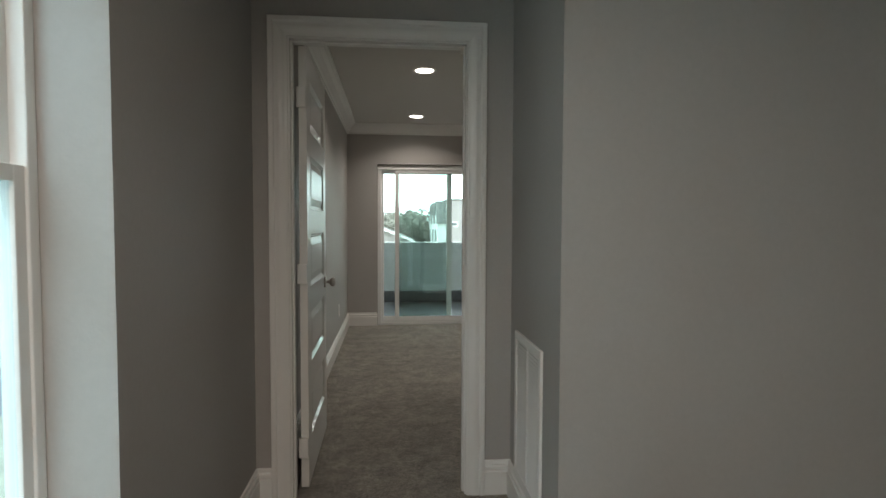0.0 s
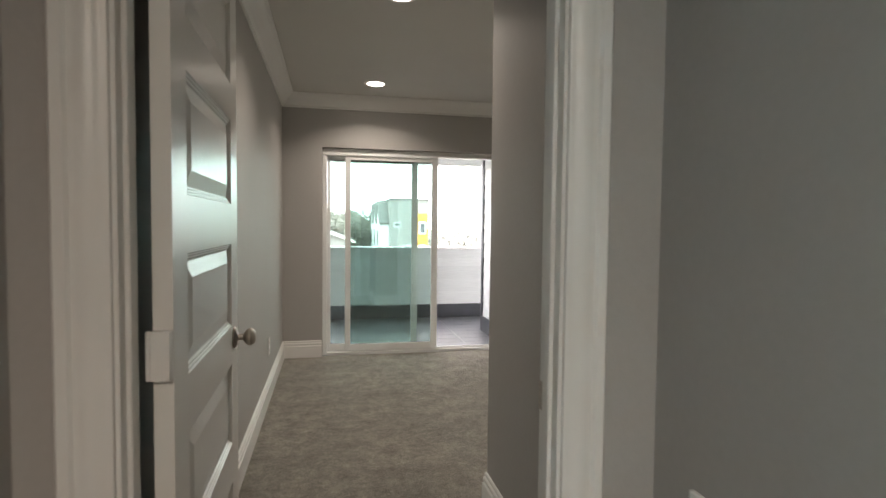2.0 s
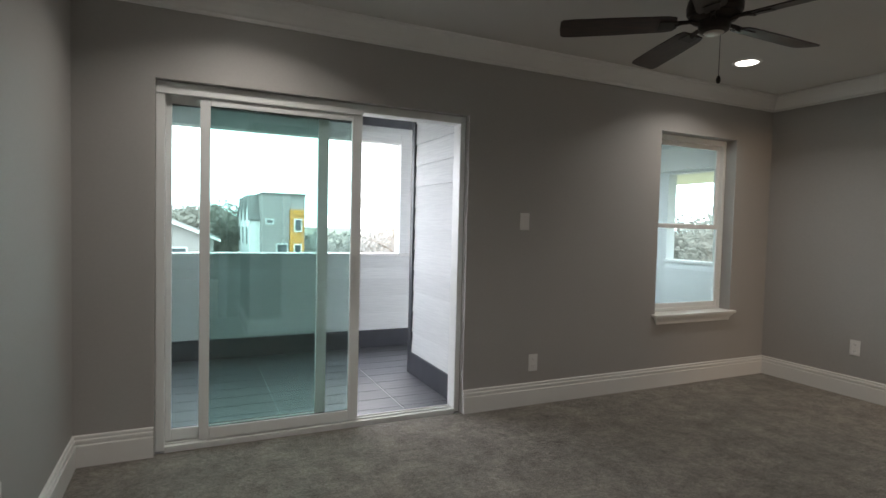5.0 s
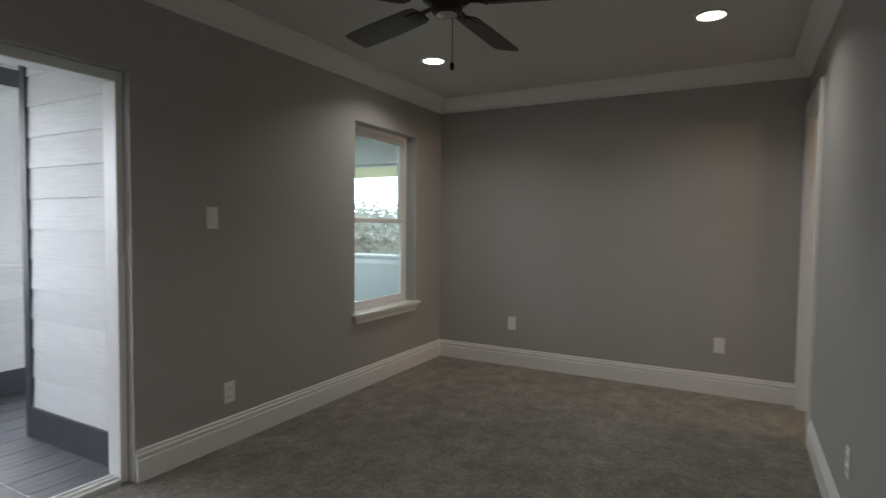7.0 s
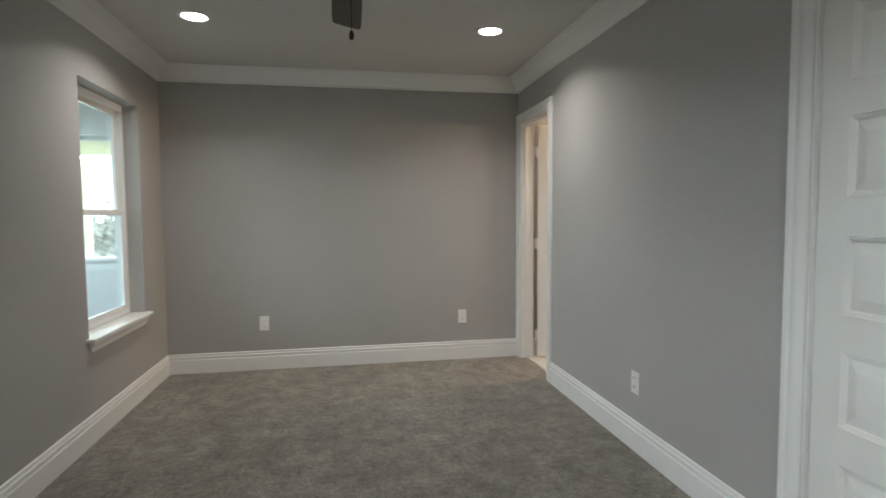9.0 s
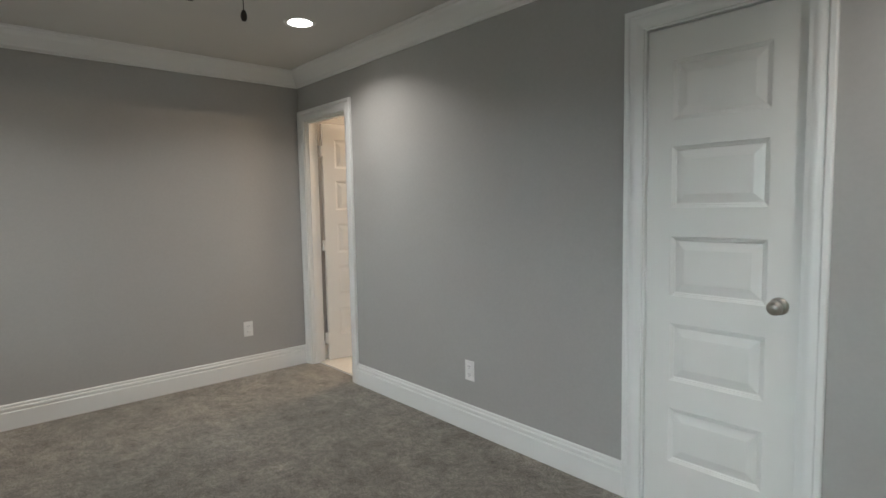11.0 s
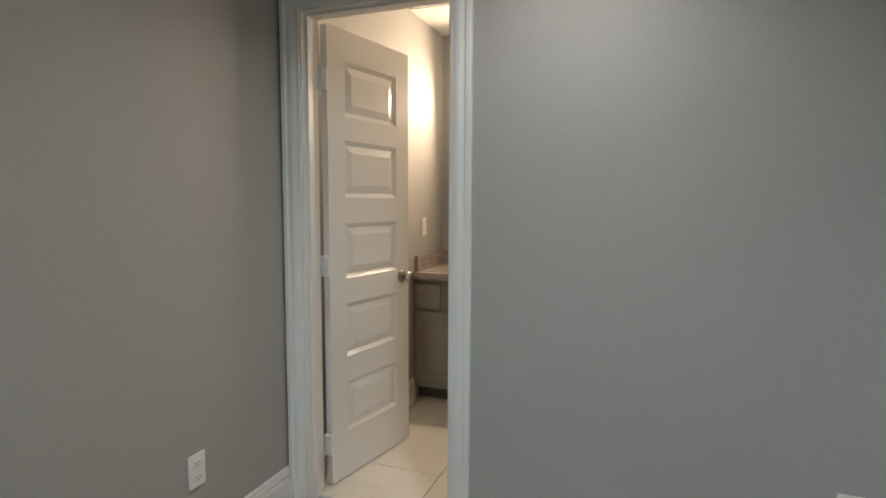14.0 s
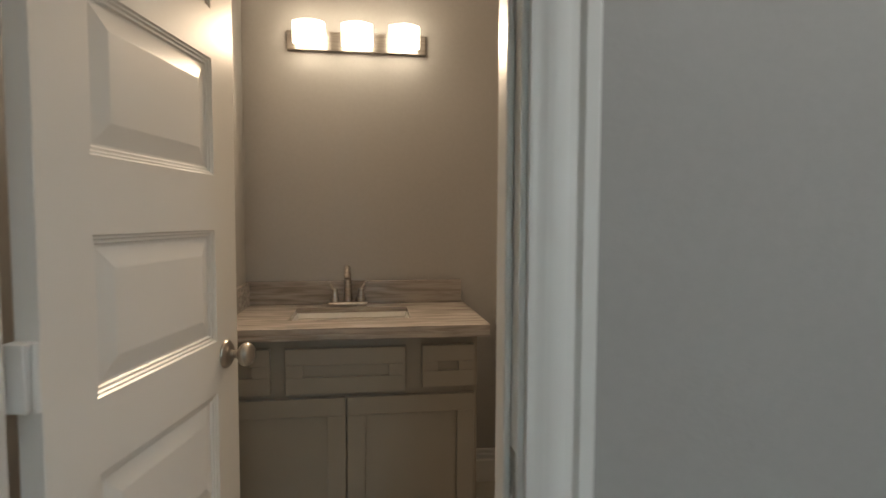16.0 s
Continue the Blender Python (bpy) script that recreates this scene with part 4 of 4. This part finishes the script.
def row_house():
    top = thing("apartment_building", "pale grey lap-sided townhouse with a yellow bay", "building", pose(0, 0, 0))
    x0, y0, zt = 5.19, 45.0, 3.27
    part("wall", box(x0, 7.10, y0, 58, GROUND, zt), LAP, top)
    part("wall", box(8.12, 8.20, y0, 58, GROUND, zt), LAP, top)
    bay = part("yellow_bay", box(7.10, 8.12, y0 - 0.25, 57, GROUND, 2.20), YELLOW, top, "yellow panelled bay")
    part("wall", box(7.10, 8.12, y0 + 0.02, 57, 2.20, zt), LAP, top)
    for k in range(52):
        z = GROUND + 0.18 * k
        if z + 0.18 > zt:
            break
        bm = bmesh.new()
        strip([[(x, y0 - 0.001, z), (x, y0 - 0.06, z), (x, y0 - 0.001, z + 0.178)] for x in (x0 - 0.02, 7.09)], bm)
        part("lap_board", bm, LAP, top)
    part("roof_edge", box(x0 - 0.1, 8.28, y0 - 0.12, 58, zt, zt + 0.10), ROOF, top)
    for k in range(3):
        ya = y0 + 1.6 + 3.4 * k
        rows = [[(x0 - s, ya, GROUND), (x0 - s, ya + 3.0, GROUND), (x0 - s, ya + 3.0, 1.5), (x0 - s, ya + 1.5, zt - 0.1), (x0 - s, ya, 1.5)] for s in (0.75, 0.0)]
        gable = part("gable", strip(rows), WHITEFAR, top, "pale gabled bay")
        for s in (-1, 1):
            rows = [[(x0 - u, ya + 1.5, zt - 0.1), (x0 - u, ya + 1.5 + s * 1.65, 1.32), (x0 - u, ya + 1.5 + s * 1.65, 1.45), (x0 - u, ya + 1.5, zt + 0.03)] for u in (0.85, 0.0)]
            part("gable_roof", strip(rows), ROOF, gable, "grey metal gable roof")
        for z in (-3.6, -0.6):
            far_window(gable, ya + 0.9, ya + 2.0, z, z + 1.5, x0 - 0.75, 0.04, "x")
    far_window(top, 5.38, 5.98, 1.08, 1.49, y0, 0.08)
    far_window(top, 6.15, 7.0, -1.7, -0.30, y0, 0.08)
    far_window(bay, 7.38, 7.96, 0.55, 1.53, y0 - 0.25, 0.06)
    far_window(bay, 7.38, 7.96, -1.8, -0.32, y0 - 0.25, 0.06)


row_house()


def gable_house(name, label, x, y, w, d, eave, ridge, wallmat, turn=0):
    top = thing(name, label, "house", pose(x, y, GROUND, 0, 0, turn))
    part("wall", box(-w / 2, w / 2, -d / 2, d / 2, 0, eave), wallmat, top)
    part("gable", strip([[(-w / 2 + 0.02, s, eave), (w / 2 - 0.02, s, eave), (0, s, ridge - 0.12)] for s in (-d / 2 + 0.02, d / 2 - 0.02)]), wallmat, top)
    o = 0.45
    for s in (-1, 1):
        k = (ridge - eave) / (w / 2)
        rows = [[(0, yy, ridge), (s * (w / 2 + o), yy, eave - k * o), (s * (w / 2 + o), yy, eave - k * o + 0.16), (0, yy, ridge + 0.16)] for yy in (-d / 2 - o, d / 2 + o)]
        roof = part("roof", strip(rows), ROOF, top, "grey shingle roof")
        rows = [[(0, yy, ridge - 0.02), (s * (w / 2 + o), yy, eave - k * o - 0.02), (s * (w / 2 + o), yy, eave - k * o + 0.14), (0, yy, ridge + 0.14)] for yy in (-d / 2 - o - 0.04, -d / 2 - o - 0.002)]
        part("barge_board", strip(rows), WHITEFAR, roof)
    for a in (-w / 4, w / 4):
        far_window(top, a - 0.55, a + 0.55, eave - 2.0, eave - 0.6, -d / 2, 0.04)
    return top


def neighbour():
    """The plain side of a supposed next house, added close outside the hall windows to dim them."""
    top = thing("supposed_house", "supposed pale lap-sided house wall outside the hall windows", "house", pose(-3.6, 0, 0))
    part("wall", box(-6.0, -0.02, -7.0, 5.0, GROUND, 4.6), NEXTDOOR, top)
    for k in range(58):
        z = GROUND + 0.18 * k
        part("lap_board", strip([[(-0.02, y, z), (0.0, y, z), (-0.012, y, z + 0.178), (-0.02, y, z + 0.178)] for y in (-7.0, 5.0)]), NEXTDOOR, top)
    part("roof", strip([[(0.4, y, 4.6), (-3.0, y, 6.4), (-6.4, y, 4.6)] for y in (-7.4, 5.4)]), ROOF, top, "grey shingle roof")


neighbour()
gable_house("house", "pale house with grey gabled roof", -2.5, 52, 9, 12, 5.94, 7.7, LAP, 0)
gable_house("house", "tan house with grey gabled roof", -3.2, 80, 11, 10, 5.6, 8.6, TAN, 8)
gable_house("house", "tan house with steep grey roof", 4.0, 96, 9, 9, 6.5, 9.6, TAN, -6)


def tree(name, label, x, y, height, spread, seed, leafy=True, base=GROUND):
    rng = random.Random(seed)
    top = thing(name, label, "tree", pose(x, y, base))
    trunk_h = height * 0.38
    trunk = bmesh.new()
    tube([(0, 0, 0), (0.05, 0.03, trunk_h * 0.5), (0, 0.08, trunk_h), (0.05, 0.0, height * 0.62)], [0.035 * height * 0.6, 0.014 * height, 0.011 * height, 0.005 * height], 8, trunk)
    tips = []
    for k in range(16):
        a, lift = rng.uniform(0, 2 * math.pi), rng.uniform(0.35, 1.0)
        z0 = trunk_h * rng.uniform(0.75, 1.5)
        r = spread * rng.uniform(0.55, 1.0) * (1.1 - 0.5 * lift)
        end = Vector((r * math.cos(a), r * math.sin(a), min(height, z0 + (height - z0) * lift)))
        mid = Vector((end.x * 0.45, end.y * 0.45, z0 + (end.z - z0) * 0.6))
        tube([(0, 0.04, z0), mid, end], [0.006 * height, 0.004 * height, 0.0012 * height], 5, trunk)
        tips += [mid.lerp(end, u) for u in (0.2, 0.5, 0.8, 1.0)]
    part("trunk", trunk, BARK, top)
    verts, faces = [], []
    for tip in tips:
        for _ in range(46 if leafy else 16):
            c = tip + Vector([rng.gauss(0, 0.085 * height * (1 if i < 2 else 0.7)) for i in range(3)])
            s = (rng.uniform(0.10, 0.26) if leafy else rng.uniform(0.25, 0.7)) * height / 8
            u = Vector([rng.gauss(0, 1) for _ in range(3)]).normalized()
            v = u.orthogonal().normalized()
            wide = s * (0.5 if leafy else 0.025)
            n = len(verts)
            verts += [c - u * s - v * 0, c + v * wide, c + u * s, c - v * wide]
            faces.append((n, n + 1, n + 2, n + 3))
    me = bpy.data.meshes.new("crown")
    me.from_pydata(verts, [], faces)
    me.materials.append(LEAF if leafy else TWIG)
    crown = new("crown", me)
    crown.parent = top
    return top


TREES = [(-9, 60, 8.5, 3.5), (-5, 62, 8.2, 3.4), (-1, 70, 8.5, 3.5), (2.2, 58, 8.0, 3.0), (4.2, 66, 8.8, 3.4), (-13, 75, 9, 4), (1, 90, 10, 5), (-7, 95, 10.5, 5), (30, 26, 8.2, 3.6), (36, 34, 8.6, 4.0), (26, 19, 7.4, 3.0), (42, 24, 8.8, 4.4), (50, 40, 9.4, 4.4)]
for k, (tx, ty, th, ts) in enumerate(TREES):
    tree("tree", "dull green winter tree beyond the houses", tx, ty, th, ts, 10 + k)
for k, (tx, ty, th, ts) in enumerate([(13.5, 38, 8.4, 2.6), (16, 44, 8.6, 2.8), (24, 22, 7.6, 3.0)]):
    tree("tree", "bare leafless winter tree", tx, ty, th, ts, 40 + k, False)



def far_woods():
    """A line of far trees all round, haze put into their colour, in many small clumps."""
    rng = random.Random(77)
    verts, faces = [], []
    for k in range(520):
        a = math.radians(-75 + 190 * k / 520 + rng.uniform(-0.3, 0.3))
        d = rng.uniform(105, 150)
        c0 = Vector((d * math.sin(a), d * math.cos(a), GROUND))
        tall, wide = rng.uniform(5.5, 8.6) * (1.0 if a < 0.14 or a > 0.75 else 0.72), rng.uniform(2.0, 4.2)
        for _ in range(70):
            u, v = rng.uniform(-1, 1), rng.random()
            c = c0 + Vector((u * wide, rng.uniform(-1, 1) * wide, v * tall * (1 - 0.45 * u * u)))
            s = rng.uniform(0.25, 0.75)
            e = Vector([rng.gauss(0, 1) for _ in range(3)]).normalized()
            f = e.orthogonal().normalized()
            n = len(verts)
            verts += [c - e * s, c + f * s * 0.6, c + e * s, c - f * s * 0.6]
            faces.append((n, n + 1, n + 2, n + 3))
    me = bpy.data.meshes.new("far_woods")
    me.from_pydata(verts, [], faces)
    me.materials.append(HAZE)
    tagged(new("far_woods", me), "grey-green line of distant trees with haze in the colour", "woods", kind="stuff")


far_woods()

# ---- floor tiles last ----


def tiles(parent, x0, x1, y0, y1, w, d, top, thick, mat, gap=0.004, stagger=0.0, jitter=0.0):
    bm = box(-w / 2 + gap / 2, w / 2 - gap / 2, -d / 2 + gap / 2, d / 2 - gap / 2, -thick, 0, 0.0012, 1)
    me = mesh_of(bm, "tile", mat)
    j, y = 0, y0
    while y < y1 - 1e-6:
        x = x0 - (stagger * w if j % 2 else 0)
        while x < x1 - 1e-6:
            a, b = max(x, x0), min(x + w, x1)
            c, e = y, min(y + d, y1)
            if b - a > 0.02 and e - c > 0.02:
                data = me if abs(b - a - w) < 1e-6 and abs(e - c - d) < 1e-6 else mesh_of(box(-(b - a) / 2 + gap / 2, (b - a) / 2 - gap / 2, -(e - c) / 2 + gap / 2, (e - c) / 2 - gap / 2, -thick, 0, 0.0012, 1), "tile", mat)
                ob = new("tile", data)
                ob.parent = parent
                ob.location = ((a + b) / 2, (c + e) / 2, top)
            x += w
        y += d
        j += 1


tiles(root["floor_bath"], BATH_W, BATH_E, BATH_S, BATH_N + 0.05, 0.46, 0.46, 0.009, 0.007, BATHTILE)
tiles(root["floor_balcony"], 1.08 - 3 * 0.815, BALC_E - 0.002, N + 0.17, RAIL_Y + 0.01, 0.815, 0.203, DECK, 0.0035, DECKTILE, 0.007)
